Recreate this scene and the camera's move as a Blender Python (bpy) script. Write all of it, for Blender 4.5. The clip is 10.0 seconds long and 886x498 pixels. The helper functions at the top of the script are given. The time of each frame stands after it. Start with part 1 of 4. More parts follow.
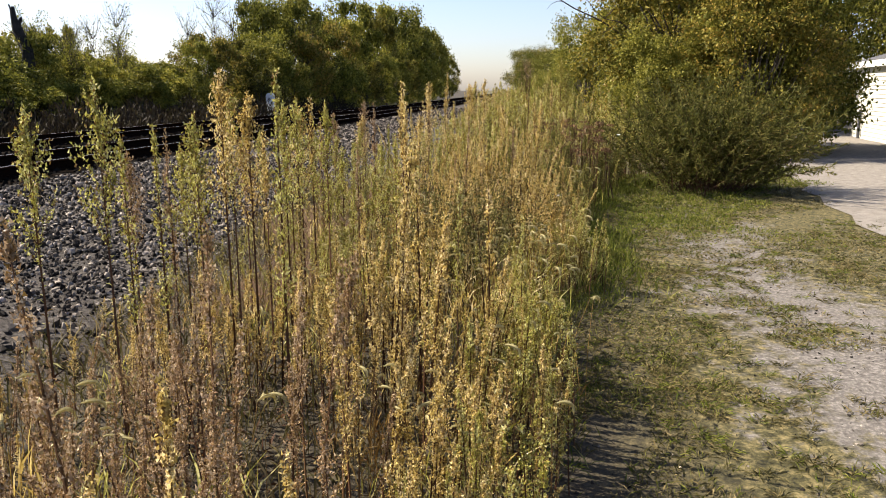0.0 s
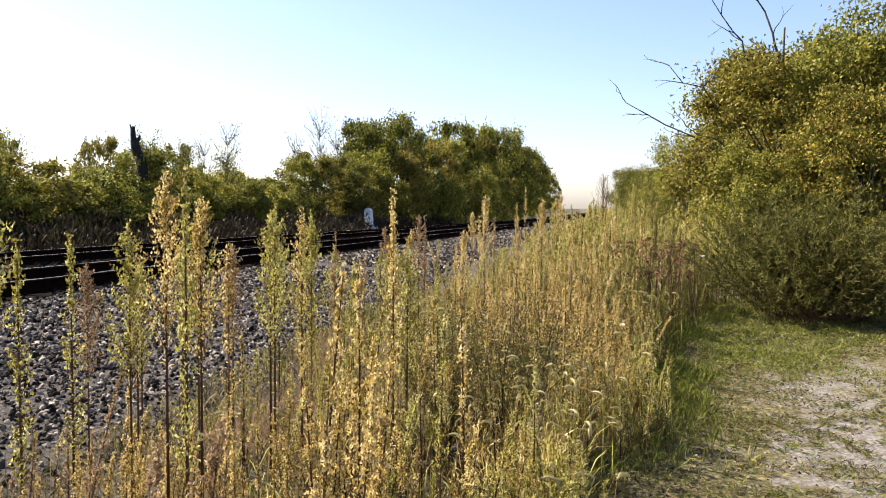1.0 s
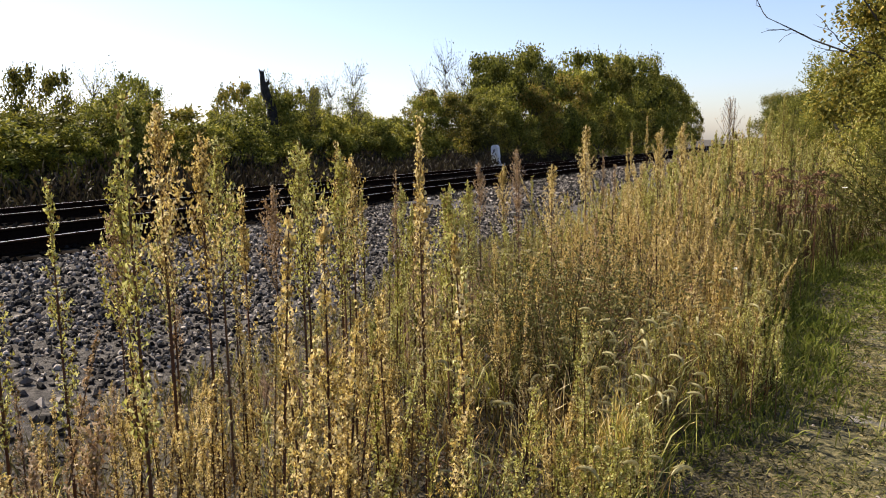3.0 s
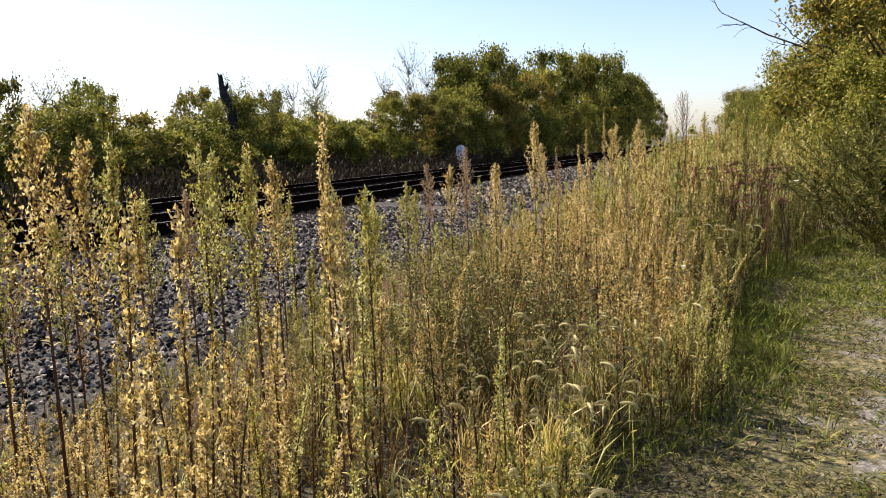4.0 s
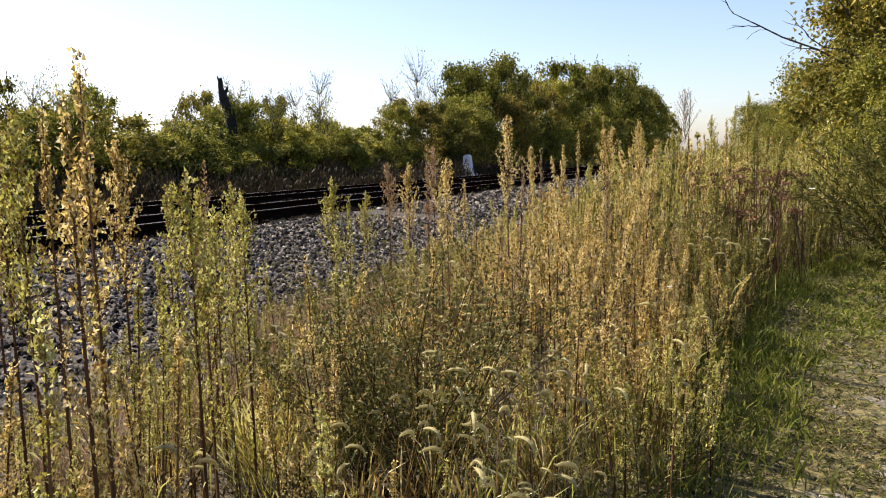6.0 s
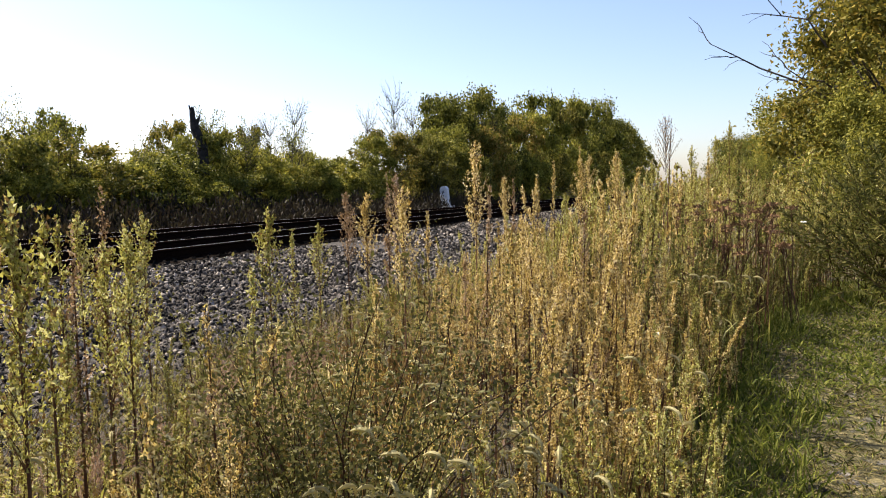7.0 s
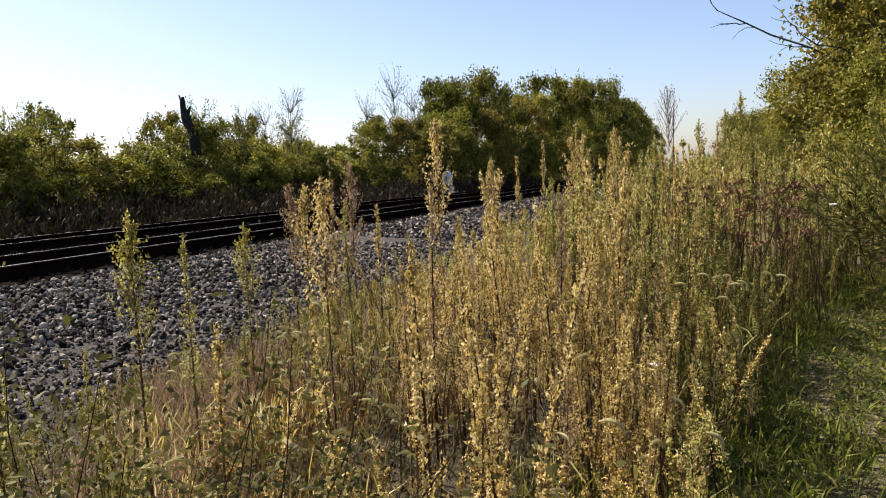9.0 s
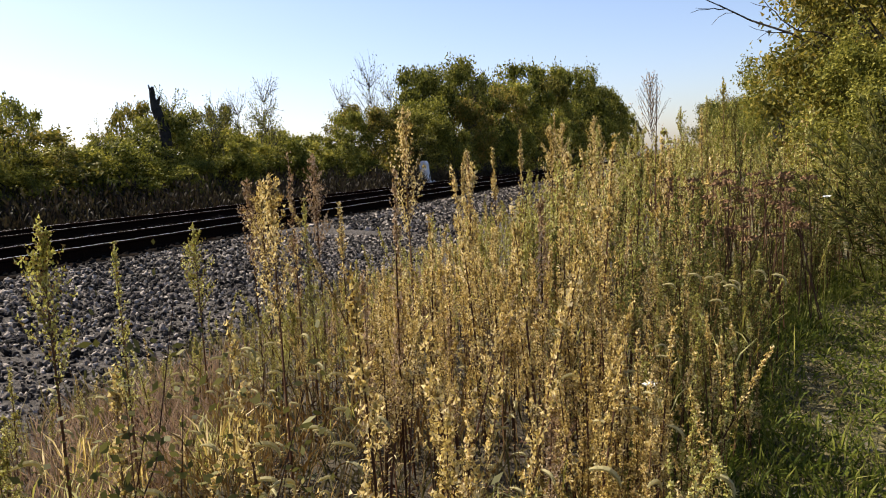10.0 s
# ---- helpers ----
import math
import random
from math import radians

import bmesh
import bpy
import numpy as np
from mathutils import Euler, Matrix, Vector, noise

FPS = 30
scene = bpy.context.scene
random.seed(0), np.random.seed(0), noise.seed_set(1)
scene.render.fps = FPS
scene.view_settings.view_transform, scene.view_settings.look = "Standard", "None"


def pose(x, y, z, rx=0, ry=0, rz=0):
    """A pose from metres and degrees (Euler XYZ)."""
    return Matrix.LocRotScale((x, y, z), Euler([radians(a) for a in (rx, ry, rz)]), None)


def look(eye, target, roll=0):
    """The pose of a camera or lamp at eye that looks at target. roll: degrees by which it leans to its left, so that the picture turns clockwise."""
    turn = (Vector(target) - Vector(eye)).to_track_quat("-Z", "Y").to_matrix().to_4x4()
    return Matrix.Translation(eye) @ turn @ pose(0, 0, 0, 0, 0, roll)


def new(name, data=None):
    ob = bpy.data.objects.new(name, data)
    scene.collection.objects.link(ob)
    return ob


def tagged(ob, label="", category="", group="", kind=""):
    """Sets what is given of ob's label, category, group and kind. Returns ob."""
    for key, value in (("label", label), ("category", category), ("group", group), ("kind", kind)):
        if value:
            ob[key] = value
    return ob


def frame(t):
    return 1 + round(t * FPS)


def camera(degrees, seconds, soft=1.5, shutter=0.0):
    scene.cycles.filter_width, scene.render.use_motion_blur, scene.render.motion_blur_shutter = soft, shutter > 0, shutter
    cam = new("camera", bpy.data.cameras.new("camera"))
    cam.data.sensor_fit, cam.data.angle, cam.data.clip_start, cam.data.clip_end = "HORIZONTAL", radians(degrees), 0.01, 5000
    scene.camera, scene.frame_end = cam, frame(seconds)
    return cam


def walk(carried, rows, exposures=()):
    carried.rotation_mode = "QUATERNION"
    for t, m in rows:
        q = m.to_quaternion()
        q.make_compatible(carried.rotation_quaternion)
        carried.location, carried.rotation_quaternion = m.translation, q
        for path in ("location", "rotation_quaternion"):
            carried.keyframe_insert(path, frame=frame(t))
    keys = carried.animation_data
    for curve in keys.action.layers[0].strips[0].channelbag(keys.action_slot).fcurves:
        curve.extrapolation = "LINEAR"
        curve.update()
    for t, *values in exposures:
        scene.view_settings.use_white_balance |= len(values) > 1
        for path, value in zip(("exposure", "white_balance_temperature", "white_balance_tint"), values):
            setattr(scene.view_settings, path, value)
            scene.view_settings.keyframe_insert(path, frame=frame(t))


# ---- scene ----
cam = camera(60.4, 10.0, soft=1.0)
PATH = [
    (0, (0.332, 0.225, 1.547), (0.246, 2.181, 1.139), -0.2),
    (0.5, (0.657, 0.657, 1.54), (0.222, 2.585, 1.232), -1.2),
    (1, (0.747, 1.069, 1.512), (0.396, 3.034, 1.403), 0.5),
    (1.5, (0.87, 1.317, 1.528), (0.478, 3.271, 1.358), -0.7),
    (2, (1.075, 1.496, 1.518), (0.399, 3.366, 1.306), -1.8),
    (2.2, (1.104, 1.541, 1.515), (0.365, 3.387, 1.295), -2.5),
    (3.3, (0.985, 1.734, 1.477), (0.311, 3.597, 1.198), -0.9),
    (3.5, (1.022, 1.794, 1.475), (0.354, 3.659, 1.198), -1.1),
    (4, (1.136, 1.936, 1.467), (0.521, 3.82, 1.197), -2.3),
    (4.5, (1.196, 2.095, 1.436), (0.583, 3.962, 1.062), -4.4),
    (5, (1.13, 2.418, 1.444), (0.571, 4.309, 1.111), -2.5),
    (5.2, (1.114, 2.522, 1.451), (0.571, 4.424, 1.154), -1.5),
    (6.3, (1.305, 3.108, 1.311), (0.641, 4.979, 1.073), -1.6),
    (6.5, (1.31, 3.207, 1.311), (0.684, 5.09, 1.055), -2.2),
    (7, (1.194, 3.506, 1.314), (0.602, 5.41, 1.154), -1.2),
    (7.5, (1.115, 3.734, 1.343), (0.519, 5.633, 1.148), -0.6),
    (8, (1.159, 3.993, 1.325), (0.506, 5.875, 1.151), -2.0),
    (8.5, (1.246, 4.271, 1.329), (0.599, 6.154, 1.14), -2.7),
    (9, (1.224, 4.478, 1.317), (0.608, 6.37, 1.119), -2.8),
    (9.5, (1.164, 4.7, 1.338), (0.527, 6.59, 1.184), -2.6),
    (10, (1.163, 4.823, 1.338), (0.6, 6.728, 1.109), -3.2),
]
walk(cam, [(t, look(eye, target, roll)) for t, eye, target, roll in PATH],
     exposures=[(0, 1.5, 6900, 10), (0.5, 1.6, 6900, 10), (1.0, 1.8, 6800, 10), (1.5, 1.36, 6800, 10), (2.0, 1.2, 6800, 10), (3.5, 1.55, 6800, 10), (4.0, 1.58, 6750, 10),
                (5.2, 1.42, 6950, 10), (6.5, 1.6, 6850, 10), (7.0, 1.55, 6800, 10), (7.5, 1.4, 6800, 10), (10.0, 1.3, 6800, 10)])

# ---- world, sun ----
SUN_AZ, SUN_EL = 286.0, 45.0           # compass degrees from +y towards +x
world = bpy.data.worlds.new("sky")
scene.world = world
world.use_nodes = True
wn = world.node_tree
sky = wn.nodes.new("ShaderNodeTexSky")
sky.sky_type = 'NISHITA'
sky.sun_disc = False
sky.sun_elevation = radians(SUN_EL)
sky.sun_rotation = radians(SUN_AZ)
sky.air_density, sky.dust_density, sky.ozone_density = 1.0, 1.0, 3.0
cool = wn.nodes.new("ShaderNodeMix")
cool.data_type, cool.blend_type = 'RGBA', 'MULTIPLY'
cool.inputs[0].default_value, cool.inputs[7].default_value = 1.0, (1.03, 0.98, 1.09, 1)
wn.links.new(sky.outputs[0], cool.inputs[6])
wn.links.new(cool.outputs[2], wn.nodes["Background"].inputs[0])
wn.nodes["Background"].inputs[1].default_value = 0.07
sun_data = bpy.data.lights.new("sun", 'SUN')
sun_data.energy, sun_data.angle, sun_data.color = 5.0, radians(0.53), (1.0, 0.92, 0.80)
sun = new("sun", sun_data)
_a, _e = radians(SUN_AZ), radians(SUN_EL)
SUN_DIR = Vector((math.sin(_a) * math.cos(_e), math.cos(_a) * math.cos(_e), math.sin(_e)))
sun.matrix_world = look(SUN_DIR * 60, (0, 0, 0))

# ---- materials ----
def material(name, rough=0.9, metal=0.0, spec=0.3):
    m = bpy.data.materials.new(name)
    m.use_nodes = True
    b = m.node_tree.nodes["Principled BSDF"]
    b.inputs["Roughness"].default_value = rough
    b.inputs["Metallic"].default_value = metal
    b.inputs["Specular IOR Level"].default_value = spec
    return m, m.node_tree, b


def ramp(nt, fac, stops):
    r = nt.nodes.new("ShaderNodeValToRGB")
    while len(r.color_ramp.elements) < len(stops):
        r.color_ramp.elements.new(0.5)
    for e, (p, c) in zip(r.color_ramp.elements, stops):
        e.position, e.color = p, (*c, 1)
    nt.links.new(fac, r.inputs[0])
    return r.outputs[0]


def noise_tex(nt, scale, detail=4, rough=0.6, vec=None, distort=0.0):
    n = nt.nodes.new("ShaderNodeTexNoise")
    n.inputs["Scale"].default_value, n.inputs["Detail"].default_value = scale, detail
    n.inputs["Roughness"].default_value, n.inputs["Distortion"].default_value = rough, distort
    if vec is None:
        vec = nt.nodes.new("ShaderNodeTexCoord").outputs["Object"]
    nt.links.new(vec, n.inputs["Vector"])
    return n.outputs["Fac"]


def mix_col(nt, fac, a, b, mode='MIX'):
    n = nt.nodes.new("ShaderNodeMix")
    n.data_type, n.blend_type = 'RGBA', mode
    for sock, v in ((n.inputs[0], fac), (n.inputs[6], a), (n.inputs[7], b)):
        if isinstance(v, bpy.types.NodeSocket):
            nt.links.new(v, sock)
        elif isinstance(v, (int, float)):
            sock.default_value = v
        else:
            sock.default_value = (*v, 1)
    return n.outputs[2]


def math_node(nt, op, a, b=0.0, clamp=False):
    n = nt.nodes.new("ShaderNodeMath")
    n.operation, n.use_clamp = op, clamp
    for sock, v in zip(n.inputs, (a, b)):
        if isinstance(v, bpy.types.NodeSocket):
            nt.links.new(v, sock)
        else:
            sock.default_value = v
    return n.outputs[0]


def bump(nt, b, height, strength=0.4, dist=0.02):
    n = nt.nodes.new("ShaderNodeBump")
    n.inputs["Strength"].default_value, n.inputs["Distance"].default_value = strength, dist
    nt.links.new(height, n.inputs["Height"])
    nt.links.new(n.outputs[0], b.inputs["Normal"])


def leaf_material(name, stops, through_light=0.45, rough=0.6, patch=0.6, grain=0.62, drift_amount=0.5, each=0.12):
    """Thin leaves: every leaf takes its own tone from the stops, drifting in patches over the ground."""
    m, nt, b = material(name, rough, 0, 0.1)
    geo = nt.nodes.new("ShaderNodeNewGeometry")
    drift = noise_tex(nt, patch, 2)
    info = nt.nodes.new("ShaderNodeObjectInfo")
    f = math_node(nt, 'ADD', math_node(nt, 'MULTIPLY', geo.outputs["Random Per Island"], grain),
                  math_node(nt, 'MULTIPLY', drift, drift_amount))
    f = math_node(nt, 'ADD', f, math_node(nt, 'MULTIPLY', info.outputs["Random"], each))
    f = math_node(nt, 'SUBTRACT', f, 0.12 + 0.5 * (drift_amount - 0.5) - 0.5 * (0.62 - grain) + 0.5 * (each - 0.12), True)
    col = ramp(nt, f, stops)
    nt.links.new(col, b.inputs["Base Color"])
    t = nt.nodes.new("ShaderNodeBsdfTranslucent")
    nt.links.new(col, t.inputs["Color"])
    mx = nt.nodes.new("ShaderNodeMixShader")
    mx.inputs[0].default_value = through_light
    nt.links.new(b.outputs[0], mx.inputs[1])
    nt.links.new(t.outputs[0], mx.inputs[2])
    nt.links.new(mx.outputs[0], nt.nodes["Material Output"].inputs["Surface"])
    return m


def plain(name, stops, scale, rough=0.9, metal=0.0, bump_s=0.3, bump_d=0.01, detail=6, rand=0.0, spec=0.3):
    m, nt, b = material(name, rough, metal, spec)
    f = noise_tex(nt, scale, detail, 0.65)
    if rand:
        geo = nt.nodes.new("ShaderNodeNewGeometry")
        info = nt.nodes.new("ShaderNodeObjectInfo")
        r = math_node(nt, 'FRACT', math_node(nt, 'ADD', geo.outputs["Random Per Island"], info.outputs["Random"]))
        f = math_node(nt, 'ADD', math_node(nt, 'MULTIPLY', f, 1 - rand), math_node(nt, 'MULTIPLY', r, rand))
    nt.links.new(ramp(nt, f, stops), b.inputs["Base Color"])
    bump(nt, b, noise_tex(nt, scale * 4, 5), bump_s, bump_d)
    return m


GOLD = leaf_material("golden_weed_leaf", [(0.0, (0.0431, 0.0241, 0.00855)), (0.22, (0.277, 0.185, 0.0399)), (0.5, (0.574, 0.435, 0.142)), (0.9, (0.88, 0.73, 0.438))], 0.36, patch=7.0, grain=0.45, drift_amount=1.0)
GREENGOLD = leaf_material("green_gold_weed_leaf", [(0.0, (0.0277, 0.0267, 0.0054)), (0.25, (0.203, 0.173, 0.027)), (0.52, (0.397, 0.374, 0.0899)), (0.9, (0.683, 0.633, 0.324))], 0.36, patch=7.0, grain=0.45, drift_amount=1.0)
RUST = leaf_material("rust_weed_leaf", [(0.0, (0.0494, 0.0257, 0.0147)), (0.4, (0.297, 0.184, 0.0897)), (0.9, (0.576, 0.459, 0.316))], 0.25, patch=7.0, grain=0.45, drift_amount=1.0)
LEAFY = leaf_material("green_weed_leaf", [(0.0, (0.012, 0.017, 0.004)), (0.3, (0.06, 0.07, 0.014)), (0.6, (0.16, 0.165, 0.035)), (0.95, (0.38, 0.36, 0.12))], 0.3, patch=5.0)
PINKGRASS = leaf_material("pinkish_dry_grass", [(0.0, (0.109, 0.06, 0.0385)), (0.5, (0.257, 0.165, 0.105)), (1.0, (0.429, 0.315, 0.21))], 0.35, patch=2.0)
PETAL = plain("white_petal", [(0.3, (0.70, 0.70, 0.66)), (0.8, (0.82, 0.82, 0.78))], 40, 0.7)
STRAW = leaf_material("straw", [(0.0, (0.0502, 0.0254, 0.00899)), (0.5, (0.207, 0.124, 0.037)), (1.0, (0.414, 0.3, 0.126))], 0.15)
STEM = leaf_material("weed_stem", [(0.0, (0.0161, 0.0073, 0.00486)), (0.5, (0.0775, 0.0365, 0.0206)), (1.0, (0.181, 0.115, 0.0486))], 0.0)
GRASS = leaf_material("grass_blade", [(0.0, (0.0122, 0.0182, 0.00304)), (0.35, (0.0684, 0.0912, 0.0122)), (0.7, (0.175, 0.182, 0.0304)), (1.0, (0.319, 0.274, 0.114))], 0.35, patch=0.8)
DRYGRASS = leaf_material("dry_grass_blade", [(0.0, (0.018, 0.018, 0.006)), (0.45, (0.085, 0.075, 0.026)), (0.75, (0.20, 0.155, 0.07)), (1.0, (0.36, 0.28, 0.14))], 0.3, patch=2.6, drift_amount=0.9)
FOXTAIL = leaf_material("foxtail_head", [(0.0, (0.324, 0.292, 0.119)), (0.6, (0.502, 0.445, 0.237)), (1.0, (0.608, 0.551, 0.342))], 0.5)
LEAF_A = leaf_material("tree_leaf_olive", [(0.0, (0.0168, 0.0239, 0.00513)), (0.4, (0.142, 0.147, 0.0222)), (0.75, (0.318, 0.293, 0.047)), (1.0, (0.469, 0.385, 0.0683))], 0.3, patch=0.25, each=0.36)
LEAF_B = leaf_material("tree_leaf_green", [(0.0, (0.0163, 0.025, 0.0052)), (0.5, (0.13, 0.133, 0.0208)), (1.0, (0.358, 0.316, 0.0632))], 0.3, patch=0.25, each=0.36)
LEAF_C = leaf_material("tree_leaf_autumn", [(0.0, (0.016, 0.0166, 0.00498)), (0.4, (0.107, 0.106, 0.0182)), (0.75, (0.266, 0.212, 0.0373)), (1.0, (0.391, 0.202, 0.0622))], 0.3, patch=0.3, each=0.36)
# Bank brush: brown and olive, with the thicket's shade put into the tones.
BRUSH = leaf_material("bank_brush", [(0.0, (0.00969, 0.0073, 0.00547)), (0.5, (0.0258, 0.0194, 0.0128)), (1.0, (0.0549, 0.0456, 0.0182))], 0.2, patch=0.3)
BUSHLEAF = leaf_material("bush_leaf", [(0.0, (0.0197, 0.0249, 0.00578)), (0.45, (0.0912, 0.0935, 0.0202)), (1.0, (0.262, 0.218, 0.0693))], 0.4, patch=0.7)
# Near-black crib stone: the shade between and beside the rails is in the colour.
DARKSTONE = plain("shade_dark_crib_stone", [(0.2, (0.0038, 0.0038, 0.00304)), (0.6, (0.00912, 0.00836, 0.0076)), (1.0, (0.0266, 0.0236, 0.0213))], 14, 0.95, rand=0.7, bump_s=0.5, spec=0.0)
BARK = plain("bark", [(0.3, (0.0266, 0.0213, 0.0167)), (0.7, (0.0836, 0.0684, 0.0532))], 9, bump_s=0.8, bump_d=0.03)
CHARRED = plain("weathered_dead_wood", [(0.3, (0.00912, 0.00836, 0.0076)), (0.75, (0.038, 0.0342, 0.0304))], 5, bump_s=0.9, bump_d=0.06)
PALEWOOD = plain("bleached_branch", [(0.3, (0.228, 0.198, 0.16)), (0.8, (0.418, 0.38, 0.327))], 12)
STONE = plain("ballast_stone", [(0.2, (0.00915, 0.00809, 0.00707)), (0.45, (0.0361, 0.0311, 0.0271)), (0.68, (0.131, 0.112, 0.0942)), (0.92, (0.433, 0.373, 0.312))], 14, 0.9, rand=0.8, bump_s=0.5, bump_d=0.01, spec=0.1)
GRIT = plain("ballast_bed", [(0.25, (0.0129, 0.0116, 0.0104)), (0.5, (0.0646, 0.0569, 0.0504)), (0.8, (0.181, 0.162, 0.142))], 22, 0.95, bump_s=0.9, bump_d=0.03, spec=0.1)
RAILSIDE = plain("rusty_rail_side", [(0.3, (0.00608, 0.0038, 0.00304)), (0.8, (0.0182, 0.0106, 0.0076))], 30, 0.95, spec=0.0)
RAILTOP = plain("polished_rail_head", [(0.3, (0.413, 0.413, 0.413)), (0.8, (0.51, 0.51, 0.51))], 3, 0.42, 1.0, bump_s=0.02)
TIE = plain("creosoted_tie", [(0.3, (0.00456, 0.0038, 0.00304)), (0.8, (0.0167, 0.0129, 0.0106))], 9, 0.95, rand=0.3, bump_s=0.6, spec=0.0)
CONCRETE = plain("white_painted_concrete", [(0.3, (0.66, 0.66, 0.64)), (0.8, (0.82, 0.82, 0.80))], 6, 0.8, bump_s=0.25)
DARKMARK = plain("faded_black_paint", [(0.3, (0.038, 0.038, 0.038)), (0.8, (0.106, 0.106, 0.106))], 20)
SIDING = plain("cream_siding", [(0.3, (0.46, 0.45, 0.38)), (0.8, (0.58, 0.57, 0.49))], 1.5, 0.7, bump_s=0.05)
ROOFING = plain("grey_roofing", [(0.3, (0.0532, 0.0532, 0.057)), (0.8, (0.122, 0.122, 0.129))], 8)
ROADGRIT = plain("pale_limestone_gravel", [(0.2, (0.0988, 0.0874, 0.0722)), (0.5, (0.182, 0.163, 0.141)), (0.85, (0.289, 0.266, 0.236))], 9, 0.95, bump_s=0.6, bump_d=0.02)
UMBEL = plain("dried_flower_head", [(0.3, (0.0991, 0.0487, 0.0205)), (0.8, (0.229, 0.134, 0.0616))], 60)
OLIVE = leaf_material("small_olive_leaf", [(0.0, (0.0304, 0.0304, 0.00912)), (0.5, (0.0912, 0.0874, 0.0228)), (1.0, (0.228, 0.198, 0.0684))], 0.3, patch=2.0)


def ground_material():
    """Mown path: pale grit showing through thin dry grass, darkening to shaded soil towards the weeds."""
    m, nt, b = material("mown_ground", 0.95)
    co = nt.nodes.new("ShaderNodeTexCoord").outputs["Object"]
    big, mid, fine = noise_tex(nt, 0.55, 5, 0.65, co, 0.6), noise_tex(nt, 4.6, 6, 0.72, co), noise_tex(nt, 38, 4, 0.7, co)
    grit = ramp(nt, fine, [(0.3, (0.0684, 0.0608, 0.0532)), (0.5, (0.125, 0.112, 0.1)), (0.72, (0.28, 0.255, 0.228))])
    # Soil colour kept low to deepen the shade at the weeds' feet.
    shaded_soil = ramp(nt, fine, [(0.3, (0.0167, 0.0137, 0.00912)), (0.7, (0.0646, 0.0517, 0.0319))])
    turf = ramp(nt, noise_tex(nt, 20, 6, 0.75, co, 0.4), [(0.36, (0.010, 0.010, 0.004)), (0.5, (0.066, 0.058, 0.022)), (0.66, (0.22, 0.175, 0.08))])
    sep = nt.nodes.new("ShaderNodeSeparateXYZ")
    nt.links.new(co, sep.inputs[0])
    x, y = sep.outputs[0], sep.outputs[1]
    # the worn wheel track lies right of the weeds and fades ahead
    track = math_node(nt, 'SUBTRACT', 1.0, math_node(nt, 'ABSOLUTE', math_node(nt, 'MULTIPLY', math_node(nt, 'SUBTRACT', x, math_node(nt, 'ADD', 2.35, math_node(nt, 'MULTIPLY', y, 0.05))), 0.75)), True)
    near = math_node(nt, 'SUBTRACT', 1.35, math_node(nt, 'MULTIPLY', y, 0.085), True)
    worn = math_node(nt, 'MULTIPLY', track, near)
    v = math_node(nt, 'ADD', math_node(nt, 'ADD', math_node(nt, 'MULTIPLY', worn, 0.30), math_node(nt, 'MULTIPLY', big, 0.4)), math_node(nt, 'MULTIPLY', mid, 0.85))
    g = ramp(nt, v, [(0.745, (0, 0, 0)), (0.85, (1, 1, 1))])
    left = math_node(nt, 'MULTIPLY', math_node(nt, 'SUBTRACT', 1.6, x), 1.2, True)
    col = mix_col(nt, g, mix_col(nt, left, turf, shaded_soil), grit)
    nt.links.new(col, b.inputs["Base Color"])
    bump(nt, b, fine, 0.7, 0.02)
    return m


GROUND = ground_material()

# ---- mesh helpers ----
class Soup:
    """Triangles gathered from many pieces, each with a material slot."""
    def __init__(self):
        self.v, self.f, self.m, self.n = [], [], [], 0

    def add(self, v, f, mat=0):
        v, f = np.asarray(v, float), np.asarray(f, int)
        if len(v) == 0:
            return
        self.v.append(v)
        self.f.append(f + self.n)
        self.m.append(np.full(len(f), mat) if np.isscalar(mat) else np.asarray(mat))
        self.n += len(v)

    def arrays(self):
        return np.concatenate(self.v), np.concatenate(self.f), np.concatenate(self.m)

    def mesh(self, name, mats, smooth=False):
        v, f, m = self.arrays()
        me = bpy.data.meshes.new(name)
        me.vertices.add(len(v))
        me.vertices.foreach_set("co", v.astype(np.float32).ravel())
        me.loops.add(len(f) * 3)
        me.loops.foreach_set("vertex_index", f.astype(np.int32).ravel())
        me.polygons.add(len(f))
        me.polygons.foreach_set("loop_start", np.arange(0, len(f) * 3, 3, dtype=np.int32))
        me.polygons.foreach_set("material_index", m.astype(np.int32))
        me.polygons.foreach_set("use_smooth", np.full(len(f), smooth))
        for x in mats:
            me.materials.append(x)
        me.update(calc_edges=True)
        return me


def unit(a):
    return a / np.maximum(np.linalg.norm(a, axis=-1, keepdims=True), 1e-9)


def leaves(P, D, length, width, rng, droop=0.0):
    """Pointed leaves from the places P along D: four corners and two triangles each, folded at the middle."""
    n = len(P)
    D = unit(np.asarray(D, float))
    side = unit(np.cross(D, rng.normal(size=(n, 3))))
    length, width = np.broadcast_to(length, n)[:, None], np.broadcast_to(width, n)[:, None]
    mid = P + D * length * 0.45
    tip = P + D * length + np.array([0, 0, -1.0]) * length * droop
    v = np.stack([P, mid + side * width / 2, mid - side * width / 2, tip], 1).reshape(-1, 3)
    b = np.arange(n)[:, None] * 4
    f = np.concatenate([b + [0, 1, 2], b + [1, 3, 2]], 1).reshape(-1, 3)
    return v, f


